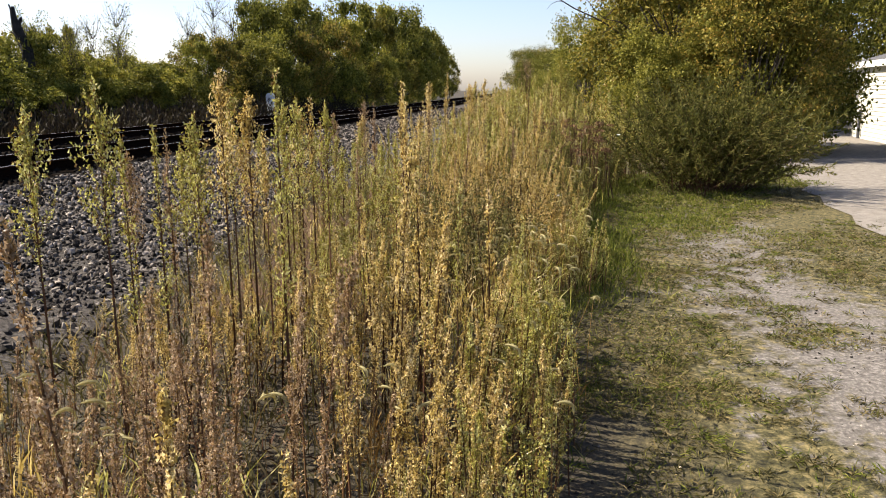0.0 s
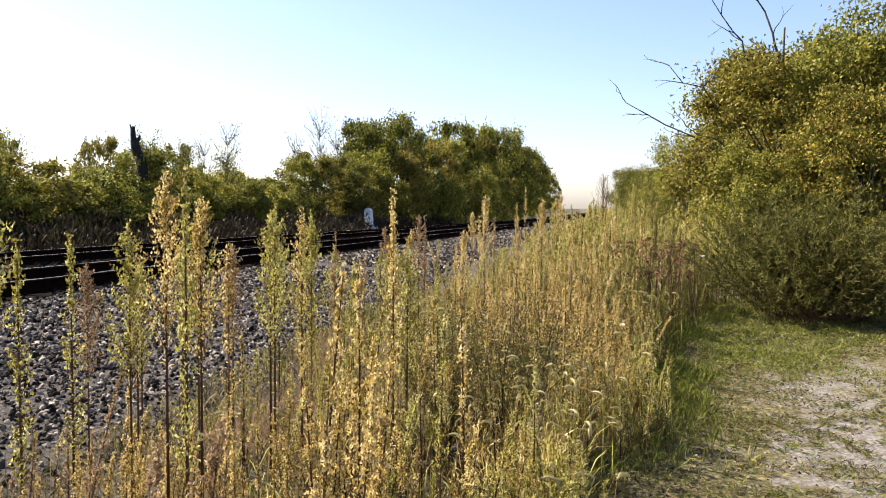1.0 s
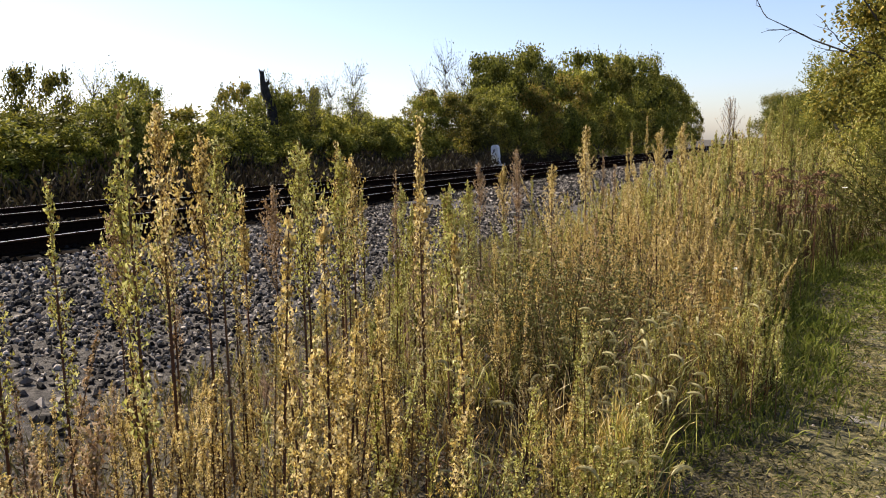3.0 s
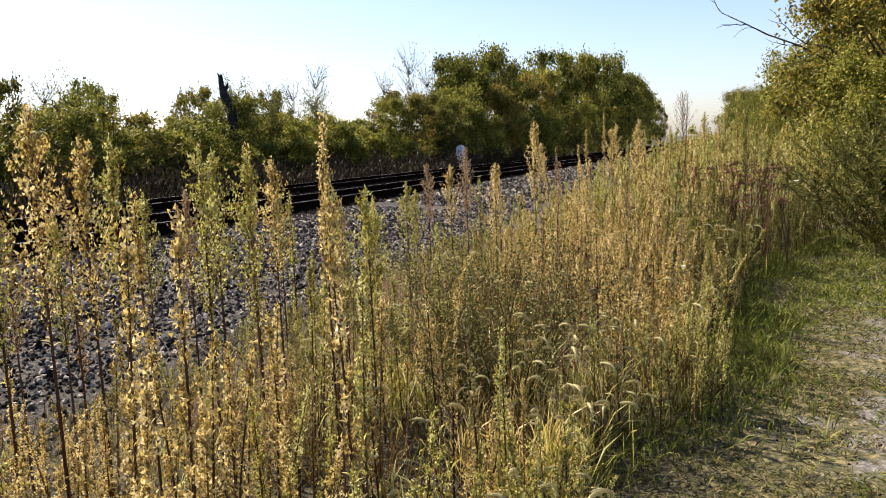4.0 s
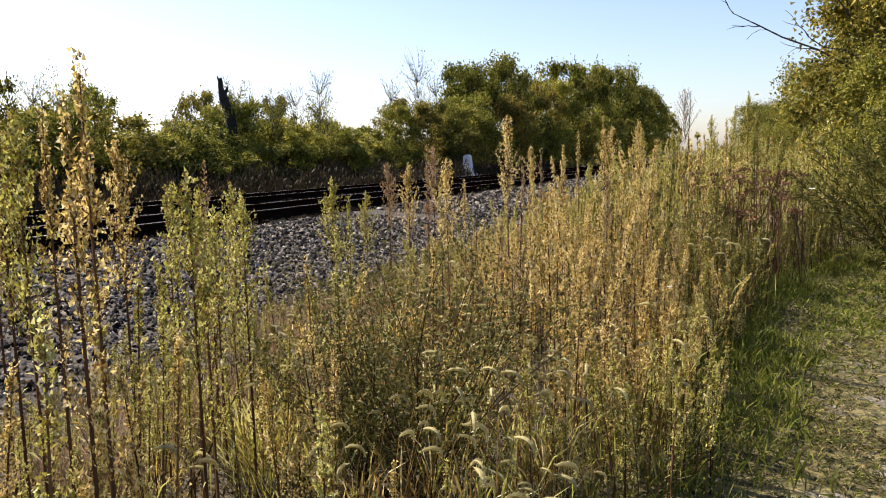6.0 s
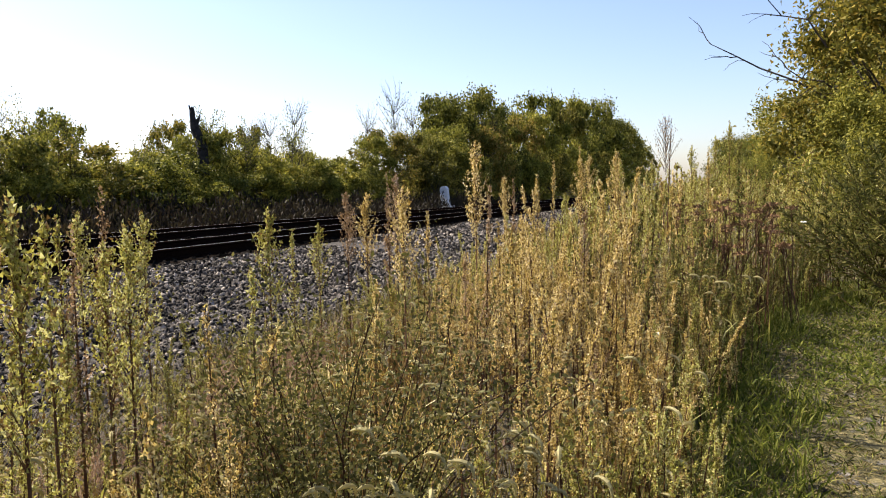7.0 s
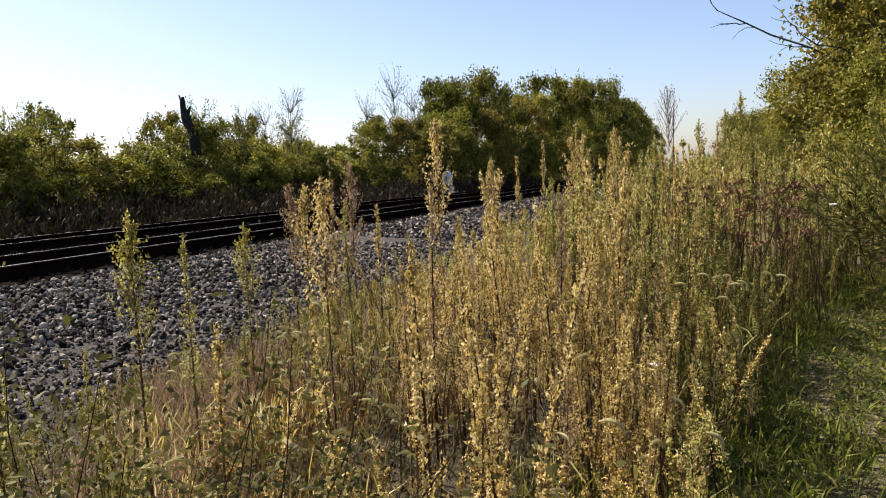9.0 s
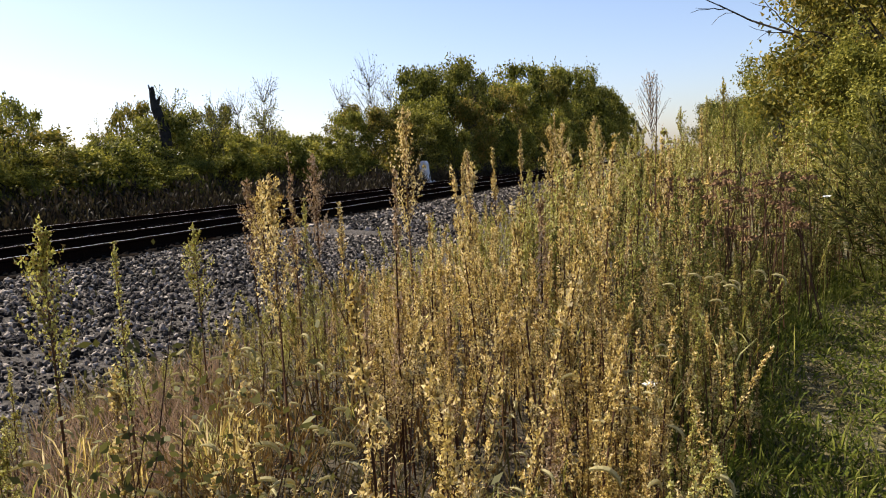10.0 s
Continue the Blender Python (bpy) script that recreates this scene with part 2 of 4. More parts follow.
def flecks(P, D, length, width, rng):
    """Seed-sized slivers, one triangle each."""
    n = len(P)
    D = unit(np.asarray(D, float))
    side = unit(np.cross(D, rng.normal(size=(n, 3))))
    length, width = np.broadcast_to(length, n)[:, None], np.broadcast_to(width, n)[:, None]
    v = np.stack([P + side * width / 2, P - side * width / 2, P + D * length], 1).reshape(-1, 3)
    return v, np.arange(3 * n).reshape(-1, 3)


def tube(points, radii, sides=5):
    p = np.asarray(points, float)
    r = np.broadcast_to(radii, len(p))
    t = unit(np.gradient(p, axis=0))
    ref = np.array([0.0, 1, 0.13]) if abs(t[0] @ np.array([1.0, 0, 0])) > 0.9 else np.array([1.0, 0.13, 0])
    a = unit(np.cross(t, ref))
    b = np.cross(t, a)
    ang = np.arange(sides) * 2 * np.pi / sides
    ring = a[:, None] * np.cos(ang)[None, :, None] + b[:, None] * np.sin(ang)[None, :, None]
    v = (p[:, None] + ring * r[:, None, None]).reshape(-1, 3)
    f = []
    for i in range(len(p) - 1):
        for j in range(sides):
            k = (j + 1) % sides
            q = i * sides
            f += [(q + j, q + k, q + sides + k), (q + j, q + sides + k, q + sides + j)]
    for j in range(1, sides - 1):
        f += [(0, j + 1, j), ((len(p) - 1) * sides, (len(p) - 1) * sides + j, (len(p) - 1) * sides + j + 1)]
    return v, np.array(f)


def box(x0, y0, z0, x1, y1, z1):
    v = [(x, y, z) for z in (z0, z1) for y in (y0, y1) for x in (x0, x1)]
    f = [(0, 2, 3), (0, 3, 1), (4, 5, 7), (4, 7, 6), (0, 1, 5), (0, 5, 4), (2, 6, 7), (2, 7, 3), (0, 4, 6), (0, 6, 2), (1, 3, 7), (1, 7, 5)]
    return np.array(v, float), np.array(f)


def part(name, me, parent, label=""):
    ob = new(name, me)
    ob.parent = parent
    if label:
        ob["label"] = label
    return ob


def thing(name, label, category, group="", kind="", me=None, at=None):
    ob = new(name, me)
    tagged(ob, label, category, group, kind)
    if at is not None:
        ob.matrix_world = at
    return ob


def turned(v, yaw, scale, at, lean=(0, 0)):
    c, s = math.cos(yaw), math.sin(yaw)
    w = v @ np.array([[c, s, 0], [-s, c, 0], [0, 0, 1]]) * scale
    w = w + w[:, 2:3] * np.array([lean[0], lean[1], 0])
    return w + np.asarray(at)


# ---- the plan: the railway runs along U, distances to its left are counted from REF ----
HEAD = radians(3.2)
U, N = np.array([math.sin(HEAD), math.cos(HEAD), 0]), np.array([-math.cos(HEAD), math.sin(HEAD), 0])
REF = np.array([1.163, 4.823, 0.0])
GRADE = -0.0055
RAIL_Z = 0.49                         # rail head beside the end of the walk


def trk(l, s, z):
    """World place from left distance, distance along, and height over the rail heads' datum."""
    l, s, z = np.broadcast_arrays(np.asarray(l, float), np.asarray(s, float), np.asarray(z, float))
    return REF + l[..., None] * N + s[..., None] * U + np.stack([0 * z, 0 * z, z + RAIL_Z + GRADE * np.clip(s, -60, 90)], -1)


def ground_z(x, y):
    x, y = np.asarray(x, float), np.asarray(y, float)
    l = (x - REF[0]) * N[0] + (y - REF[1]) * N[1]
    z = 0.01 * (np.clip(y, -20, 14) - 4) + 0.02 * np.sin(x * 1.7 + y * 0.6) * np.sin(y * 0.9 - x * 0.4)
    bed = np.clip((l - 2.2) / 6.0, 0, 1)
    z = z * (1 - bed) + bed * (-0.15 + GRADE * np.clip((y - REF[1]), -60, 90))
    bank = np.clip((l - 15.0) / 8.0, 0, 1)
    return z + bank * 0.75


def weed_edge(y):
    """Right border of the weeds."""
    y = np.asarray(y, float)
    ragged = (0.10 * np.sin(2.3 * y) + 0.07 * np.sin(5.6 * y + 1.0)) * np.clip((y - 3.0) / 2, 0, 1)
    return ragged + np.interp(y, [-3, 0.5, 2.9, 4.6, 6.5, 9.3, 10.2, 11.2, 12, 13, 14, 20, 60], [-0.35, -0.1, 0.62, 0.85, 1.2, 1.5, 1.75, 2.05, 2.4, 3.0, 4.2, 5.5, 6])

# ---- ground: one sheet to the horizon ----
def build_ground():
    def axis(lo, hi, step):
        fine = np.arange(lo, hi + 1e-6, step)
        out = np.array([0.6, 1.4, 2.5, 4, 6, 9, 13, 19, 28, 45, 80, 160, 400, 1000, 2500])
        return np.concatenate([lo - out[::-1], fine, hi + out])
    xs, ys = axis(-6, 8, 0.2), axis(-4, 20, 0.25)
    X, Y = np.meshgrid(xs, ys)
    Z = ground_z(X, Y)
    v = np.stack([X, Y, Z], -1).reshape(-1, 3)
    w, h = len(xs), len(ys)
    i = (np.arange(h - 1)[:, None] * w + np.arange(w - 1)).ravel()
    f = np.concatenate([np.stack([i, i + 1, i + w + 1], 1), np.stack([i, i + w + 1, i + w], 1)])
    s = Soup()
    s.add(v, f)
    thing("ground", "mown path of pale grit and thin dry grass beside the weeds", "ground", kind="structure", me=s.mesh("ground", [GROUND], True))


def strip(rows, mat, name):
    """A sheet from rows of points."""
    rows = np.asarray(rows)
    h, w = rows.shape[:2]
    i = (np.arange(h - 1)[:, None] * w + np.arange(w - 1)).ravel()
    f = np.concatenate([np.stack([i, i + 1, i + w + 1], 1), np.stack([i, i + w + 1, i + w], 1)])
    s = Soup()
    s.add(rows.reshape(-1, 3), f)
    return s.mesh(name, [mat], True)


def build_road():
    """Gravel road that runs from the right of the path to the shed."""
    cl = np.array([(6.3, -30.0), (6.3, 2.0), (6.2, 6.0), (6.6, 9.5), (7.8, 14), (9.0, 19), (10.2, 25), (12.0, 30), (17, 34), (26, 36)])
    t = np.linspace(0, len(cl) - 1, 60)
    c = np.stack([np.interp(t, range(len(cl)), cl[:, k]) for k in (0, 1)], 1)
    d = unit(np.gradient(c, axis=0))
    nrm = np.stack([d[:, 1], -d[:, 0]], 1)
    rng = np.random.default_rng(5)
    rows = []
    for k, q in enumerate(np.linspace(-1, 1, 9)):
        wv = q * (1.75 + (0.25 * rng.random(60) if k in (0, 8) else 0))
        p = c + nrm * np.broadcast_to(wv, 60)[:, None]
        rows.append(np.stack([p[:, 0], p[:, 1], ground_z(p[:, 0], p[:, 1]) + 0.012 + 0.015 * (1 - q * q)], 1))
    thing("road", "pale limestone gravel road to the shed", "road", kind="structure", me=strip(rows, ROADGRIT, "road"))


# ---- ballast ----
def bed_z(l, s):
    """Height of the ballast surface below the rail heads."""
    return np.interp(l, [2.6, 3.4, 5.0, 6.6, 7.45, 7.75, 14.1, 14.4, 16.2], [-0.62, -0.44, -0.36, -0.27, -0.2, -0.19, -0.19, -0.2, -0.62])


def stone_mesh(seed, mat):
    rng = np.random.default_rng(seed)
    g = (1 + 5 ** 0.5) / 2
    v = np.array([(-1, g, 0), (1, g, 0), (-1, -g, 0), (1, -g, 0), (0, -1, g), (0, 1, g), (0, -1, -g), (0, 1, -g), (g, 0, -1), (g, 0, 1), (-g, 0, -1), (-g, 0, 1)], float)
    f = np.array([(0, 11, 5), (0, 5, 1), (0, 1, 7), (0, 7, 10), (0, 10, 11), (1, 5, 9), (5, 11, 4), (11, 10, 2), (10, 7, 6), (7, 1, 8), (3, 9, 4), (3, 4, 2), (3, 2, 6), (3, 6, 8), (3, 8, 9), (4, 9, 5), (2, 4, 11), (6, 2, 10), (8, 6, 7), (9, 8, 1)])
    v = unit(v) * (0.75 + 0.5 * rng.random((12, 1))) * np.array([1.25, 0.95, 0.7]) * 0.5
    return v, f


def chip_mesh(seed):
    """A small eight-sided chip, for stones too far or too small to show more."""
    rng = np.random.default_rng(seed)
    v = np.array([(1, 0, 0), (-1, 0, 0), (0, 1, 0), (0, -1, 0), (0, 0, 1), (0, 0, -1)], float) * 0.55
    v = v * (0.7 + 0.6 * rng.random((6, 1))) + rng.normal(size=(6, 3)) * 0.12
    f = [(0, 2, 4), (2, 1, 4), (1, 3, 4), (3, 0, 4), (2, 0, 5), (1, 2, 5), (3, 1, 5), (0, 3, 5)]
    return v, np.array(f)


STONES = [stone_mesh(k, STONE) for k in range(10)]
CHIPS = [chip_mesh(k) for k in range(10)]


def build_ballast():
    s = np.concatenate([np.arange(-25, 40, 0.4), np.arange(40, 400, 8)])
    ls = np.array([2.2, 2.6, 3.0, 3.4, 4.2, 5.0, 5.8, 6.6, 7.1, 7.45, 7.75, 9.0, 11, 13, 14.1, 14.4, 15.3, 16.2])
    rows = []
    for l in ls:
        p = trk(l, s, bed_z(l, s) - (0.3 if l in (2.2, 16.2) else 0))
        rows.append(p)
    bed = thing("ballast_bed", "grey crushed stone ballast under the railway tracks", "ballast", kind="structure", me=strip(rows, GRIT, "ballast_bed"))
    rng = np.random.default_rng(11)
    pile = [Soup()]
    def scatter(n, l0, l1, s0, s1, size, shapes=CHIPS):
        so = pile[0]
        for _ in range(n):
            l, a = l0 + (l1 - l0) * rng.random(), s0 + (s1 - s0) * rng.random()
            k = size * (0.6 + 0.8 * rng.random())
            v, f = shapes[rng.integers(10)]
            R = np.array(Euler(rng.random(3) * 6.28).to_matrix())
            so.add(v @ R.T * k + trk(l, a, bed_z(l, a) + k * 0.18), f)
    scatter(9500, 5.0, 7.6, -2, 12, 0.05, STONES)
    scatter(4500, 3.6, 5.6, 0, 13, 0.04, STONES)
    scatter(10000, 2.9, 5.4, 0, 12, 0.026)
    scatter(9000, 4.2, 7.6, 13, 34, 0.07)
    scatter(2200, 4.6, 7.6, 34, 70, 0.11)
    scatter(4000, 3.0, 7.6, -9, 0, 0.05)
    so = pile[0]
    thing("ballast_stones", "angular grey and white crushed stones of the railway shoulder", "stones", kind="stuff", me=so.mesh("ballast_stones", [STONE]))
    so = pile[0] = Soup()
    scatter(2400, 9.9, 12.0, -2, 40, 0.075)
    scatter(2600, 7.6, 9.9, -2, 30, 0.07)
    thing("crib_stones", "stones between the ties, coloured dark for the rails' shade", "stones", kind="stuff", me=so.mesh("crib_stones", [DARKSTONE]))
    # Dark sheet over the bed, standing in for the shade around the rails.
    thing("crib_bed", "ballast bed between and beneath the rails, coloured dark for their shade", "ballast", kind="structure", me=strip([trk(l, s, bed_z(l, s) + dz) for l, dz in ((7.58, -0.05), (7.66, 0.006), (9, 0.006), (11, 0.006), (13, 0.006), (14.1, 0.006), (14.3, -0.05))], DARKSTONE, "crib_bed"))
    mats = []
    for k, (v, f) in enumerate(STONES):
        q = Soup()
        q.add(v, f)
        mats.append(q.mesh("stone", [STONE]))
    for _ in range(300):
        l, a = 4.3 + 3.2 * rng.random(), 1 + 9 * rng.random()
        k = 0.06 * (0.8 + 0.7 * rng.random())
        ob = part("stone", mats[rng.integers(10)], bed)
        ob.matrix_basis = Matrix.LocRotScale(Vector(trk(l, a, bed_z(l, a) + k * 0.25)), Euler(rng.random(3) * 6.28), Vector((k, k, k)))


# ---- tracks ----
def rail_mesh():
    """A flat-bottomed rail: head, web and foot, its running surface worn bright."""
    prof = [(-0.07, -0.172), (-0.07, -0.160), (-0.012, -0.140), (-0.009, -0.05), (-0.034, -0.038), (-0.036, -0.012), (-0.011, 0.0),
            (0.011, 0.0), (0.036, -0.012), (0.034, -0.038), (0.009, -0.05), (0.012, -0.140), (0.07, -0.160), (0.07, -0.172)]
    s = np.concatenate([np.arange(-40, 60, 2.0), np.arange(60, 421, 12.0)])
    v = np.concatenate([np.stack([np.full(len(s), x), s, z + GRADE * np.clip(s, -60, 90)], 1) for x, z in prof])
    n, f, m = len(s), [], []
    for j in range(len(prof)):
        k = (j + 1) % len(prof)
        for i in range(n - 1):
            f += [(j * n + i, j * n + i + 1, k * n + i + 1), (j * n + i, k * n + i + 1, k * n + i)]
            m += [1 if j == 6 else 0] * 2
    so = Soup()
    so.add(v, f, np.array(m))
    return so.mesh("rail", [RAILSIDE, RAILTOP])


def tie_mesh(seed):
    rng = np.random.default_rng(seed)
    v, f = box(-1.3, -0.115, -0.355, 1.3, 0.115, -0.175)
    v = v + rng.normal(size=v.shape) * 0.007
    so = Soup()
    so.add(v, f)
    for x in (-0.75, 0.75):
        so.add(*box(x - 0.17, -0.09, -0.176, x + 0.17, 0.09, -0.166), 1)
        for dx, dy in ((-0.1, 0.05), (0.1, -0.05)):
            so.add(*box(x + dx - 0.012, dy - 0.012, -0.168, x + dx + 0.012, dy + 0.012, -0.135), 1)
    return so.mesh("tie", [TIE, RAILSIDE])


def build_tracks():
    rail, ties = rail_mesh(), [tie_mesh(k) for k in range(5)]
    rng = np.random.default_rng(2)
    for l, label in ((8.95, "railway track of rusty rails on dark timber ties, nearer the weeds"), (12.85, "second railway track of rusty rails on dark timber ties")):
        base = thing("railway_track", label, "railway track", "double track", at=Matrix.Translation(trk(l, 0, 0)) @ pose(0, 0, 0, 0, 0, -3.2))
        for x in (-0.752, 0.752):
            part("rail", rail, base, "rusty rail with a bright worn head").location = (x, 0, 0)
        for i in range(150):
            y = -12 + i * 0.53
            t = part("tie", ties[rng.integers(5)], base)
            t.matrix_basis = pose(rng.normal() * 0.03, y, GRADE * y, 0, 0, rng.normal() * 0.8)
        so = Soup()
        for i in range(240):
            y = 67.5 + i * 1.06
            so.add(*box(-1.3, y - 0.115, -0.355 + GRADE * min(y, 90), 1.3, y + 0.115, -0.175 + GRADE * min(y, 90)))
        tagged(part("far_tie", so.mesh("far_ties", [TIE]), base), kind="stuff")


# ---- weeds ----
def weed_template(seed, detail, kind, bend=0.05):
    """A tall weed one metre high: dry foot, finely leaved stem and a spire of small seed heads."""
    rng = np.random.default_rng(seed)
    so = Soup()
    bow = rng.normal(size=2) * bend
    def axis(t):
        t = np.asarray(t, float)
        return np.stack([bow[0] * t ** 2, bow[1] * t ** 2, t], -1)
    so.add(*tube(axis(np.linspace(0, 0.97, 5)), np.array([0.0055, 0.005, 0.004, 0.003, 0.001]), 3), 0)
    big = {0: 1.0, 1: 1.6, 2: 3.2}[detail]
    n_leaf, n_head = {0: (44, 800 + 700 * (kind == 3)), 1: (20, 330), 2: (8, 110)}[detail]
    # narrow leaves along the stem
    t = 0.10 + 0.75 * rng.random(n_leaf) ** 0.85
    ang = rng.random(n_leaf) * 6.28
    out = np.stack([np.cos(ang), np.sin(ang), 0.5 + 0.9 * rng.random(n_leaf) - 1.2 * (t < 0.4)], -1)
    dry = rng.random(n_leaf) < np.clip(1.0 - 1.9 * t, 0.08, 0.9)
    L = (0.016 + 0.022 * rng.random(n_leaf)) * (1.15 - 0.4 * t)
    v, f = leaves(axis(t), out, L * big ** 0.5, (0.0026 + 0.0026 * rng.random(n_leaf)) * big ** 0.8, rng, 0.3)
    so.add(v, f, np.repeat(np.where(dry, 2, 1), 2))
    # side branchlets with seed heads: a slim spire, a plume, or a thin wand
    lo, rad, tall = {0: (0.36, 0.042, 2.2), 1: (0.50, 0.066, 2.0), 2: (0.30, 0.032, 2.0), 3: (0.54, 0.092, 1.8)}[kind]
    n_br = {0: 30 + 26 * (kind == 3), 1: 18, 2: 7}[detail]
    tb = lo + (0.95 - lo) * rng.random(n_br) ** 0.9
    prof = rad * np.clip(1.12 - ((tb - lo) / (1 - lo)) ** 1.5, 0.12, 1) * (0.55 + 0.45 * rng.random(n_br))
    ab = rng.random(n_br) * 6.28
    tip = axis(tb) + np.stack([np.cos(ab) * prof, np.sin(ab) * prof, prof * tall], -1)
    so.add(*flecks(axis(tb), tip - axis(tb), np.linalg.norm(tip - axis(tb), axis=1), 0.0022 * big ** 0.5, rng), 0)
    w = rng.integers(n_br, size=n_head)
    q = rng.random(n_head)[:, None] ** 0.8
    P = axis(tb)[w] * (1 - q) + tip[w] * q + rng.normal(size=(n_head, 3)) * 0.004 * big
    crown = rng.random(n_head) < 0.14
    P[crown] = axis(0.82 + 0.18 * rng.random(crown.sum())) + rng.normal(size=(crown.sum(), 3)) * 0.005
    D = rng.normal(size=(n_head, 3)) * np.array([0.8, 0.8, 0.6]) + np.array([0, 0, 1.3])
    v, f = flecks(P, D, (0.0065 + 0.006 * rng.random(n_head)) * big, (0.0055 + 0.0035 * rng.random(n_head)) * big, rng)
    so.add(v, f, np.where(rng.random(n_head) < 0.22, 2, 1))
    return so


TEMPLATES = {(d, k): [weed_template(100 * d + 10 * k + i, d, k).arrays() for i in range(5)] for d in range(3) for k in range(3)}


CLEAR = [(0.0, 6.6, 0.55), (-0.7, 7.3, 0.75), (0.31, 5.45, 0.35), (0.6, 5.0, 0.35), (-0.15, 5.8, 0.35)]   # short grass among the weeds
EYES = [(0.33, 0.2), (0.7, 0.7), (0.8, 1.15), (1.1, 1.55), (1.0, 1.8), (1.2, 2.1), (1.12, 2.5), (1.3, 3.1), (1.2, 3.5), (1.15, 4.0), (1.24, 4.4), (1.17, 4.82), (1.17, 5.2)]


def open_ground(x, y, room=0.45):
    if any((x - a) ** 2 + (y - b) ** 2 < r * r for a, b, r in CLEAR):
        return True
    return any((x - a) ** 2 + (y - b) ** 2 < room * room for a, b in EYES)


def build_weeds():
    rng = np.random.default_rng(21)
    fields = {k: Soup() for k in ("golden", "green", "rust", "leafy")}
    def plant(x, y, h, detail):
        hue = noise.noise((x * 0.8, y * 0.5, 3.3)) + 0.45 * (rng.random() - 0.5)
        hue += 0.4 * (x < -0.1) * (4.6 < y < 7.2)
        # greener along the right border and far ahead
        hue += 0.02 - 0.16 * np.clip((5.5 - y) / 2.5, 0, 1) + 0.10 * np.clip((y - 5.5) / 1.5, 0, 1) + 0.35 * np.clip(1 - (weed_edge(y) - x) / 0.45, 0, 1) + 0.34 * np.clip((y - 8) / 4, 0, 1)
        key = "green" if hue > 0.22 else ("rust" if hue < -0.40 else "golden")
        if y > 7.5 and rng.random() < 0.85 * np.clip(1.2 - (weed_edge(y) - x) / 1.1, 0, 1) * np.clip((y - 7.5) / 2.5, 0, 1):
            key = "leafy"
        v, f, m = TEMPLATES[(detail, rng.choice(3, p=[0.5, 0.22, 0.28]))][rng.integers(5)]
        wide = h ** 0.6
        w = turned(v * np.array([wide / h, wide / h, 1]), rng.random() * 6.28, h, (x, y, ground_z(x, y) - 0.01), rng.normal(size=2) * (0.05 if rng.random() > 0.06 else 0.27) + np.array([0.02, 0]))
        fields[key].add(w, f, m)
    def fill(n, y0, y1, detail, left, scale):
        for _ in range(n):
            y = y0 + (y1 - y0) * rng.random()
            e = float(weed_edge(y))
            x = e - (e - left) * rng.random()
            if open_ground(x, y):
                continue
            if noise.noise((x * 2.6, y * 2.6, 6.4)) + 0.5 * rng.random() < 0.06:      # they stand in clumps
                continue
            d = e - x
            # the canopy rises from the gravel towards the path
            body = float(np.interp(d, [0, 0.25, 0.5], [0.55, 0.8, 1.0]))
            body *= float(np.interp(x - 0.03 * (y - 8) + 0.10 * np.clip(5 - y, 0, 3), [-2.2, -1.5, -0.9, -0.3, 0.3, 0.9], [0.28, 0.4, 0.55, 0.8, 0.98, 1.0]))
            if rng.random() > float(np.interp(x - 0.03 * (y - 8) + 0.2 * np.clip(5 - y, 0, 3), [-2.2, -1.5, -0.8], [0.12, 0.35, 1.0])):
                continue
            plant(x, y, scale * body * (0.50 + 0.40 * rng.random() + 0.52 * rng.random() ** 4), detail)
    fill(250, -3.0, 1.2, 1, -1.9, 1.0)
    fill(820, 1.2, 6.2, 0, -1.9, 1.08)
    fill(800, 6.2, 9.0, 0, -1.9, 1.08)
    fill(1350, 9.0, 14.5, 1, -2.3, 1.16)
    fill(2000, 14.5, 42, 2, -2.6, 1.3)
    fill(1000, 42, 130, 2, -1.6, 1.6)
    for _ in range(800):                       # low growth that closes the border towards the path
        y = 2.2 + 11 * rng.random()
        x = float(weed_edge(y)) + 0.12 - 0.5 * rng.random()
        if not open_ground(x, y, 0.4):
            plant(x, y, 0.22 + 0.4 * rng.random(), 1)
    for key, leaf, label in (("golden", GOLD, "dense field of tall golden dried weeds"), ("green", GREENGOLD, "tall yellow-green weeds going to seed"), ("rust", RUST, "dry rust-brown weeds among the golden ones"), ("leafy", LEAFY, "dull green leafy weeds beside the bush")):
        thing(key + "_weeds", label, "weeds", kind="stuff", me=fields[key].mesh(key + "_weeds", [STEM, leaf, STRAW]))


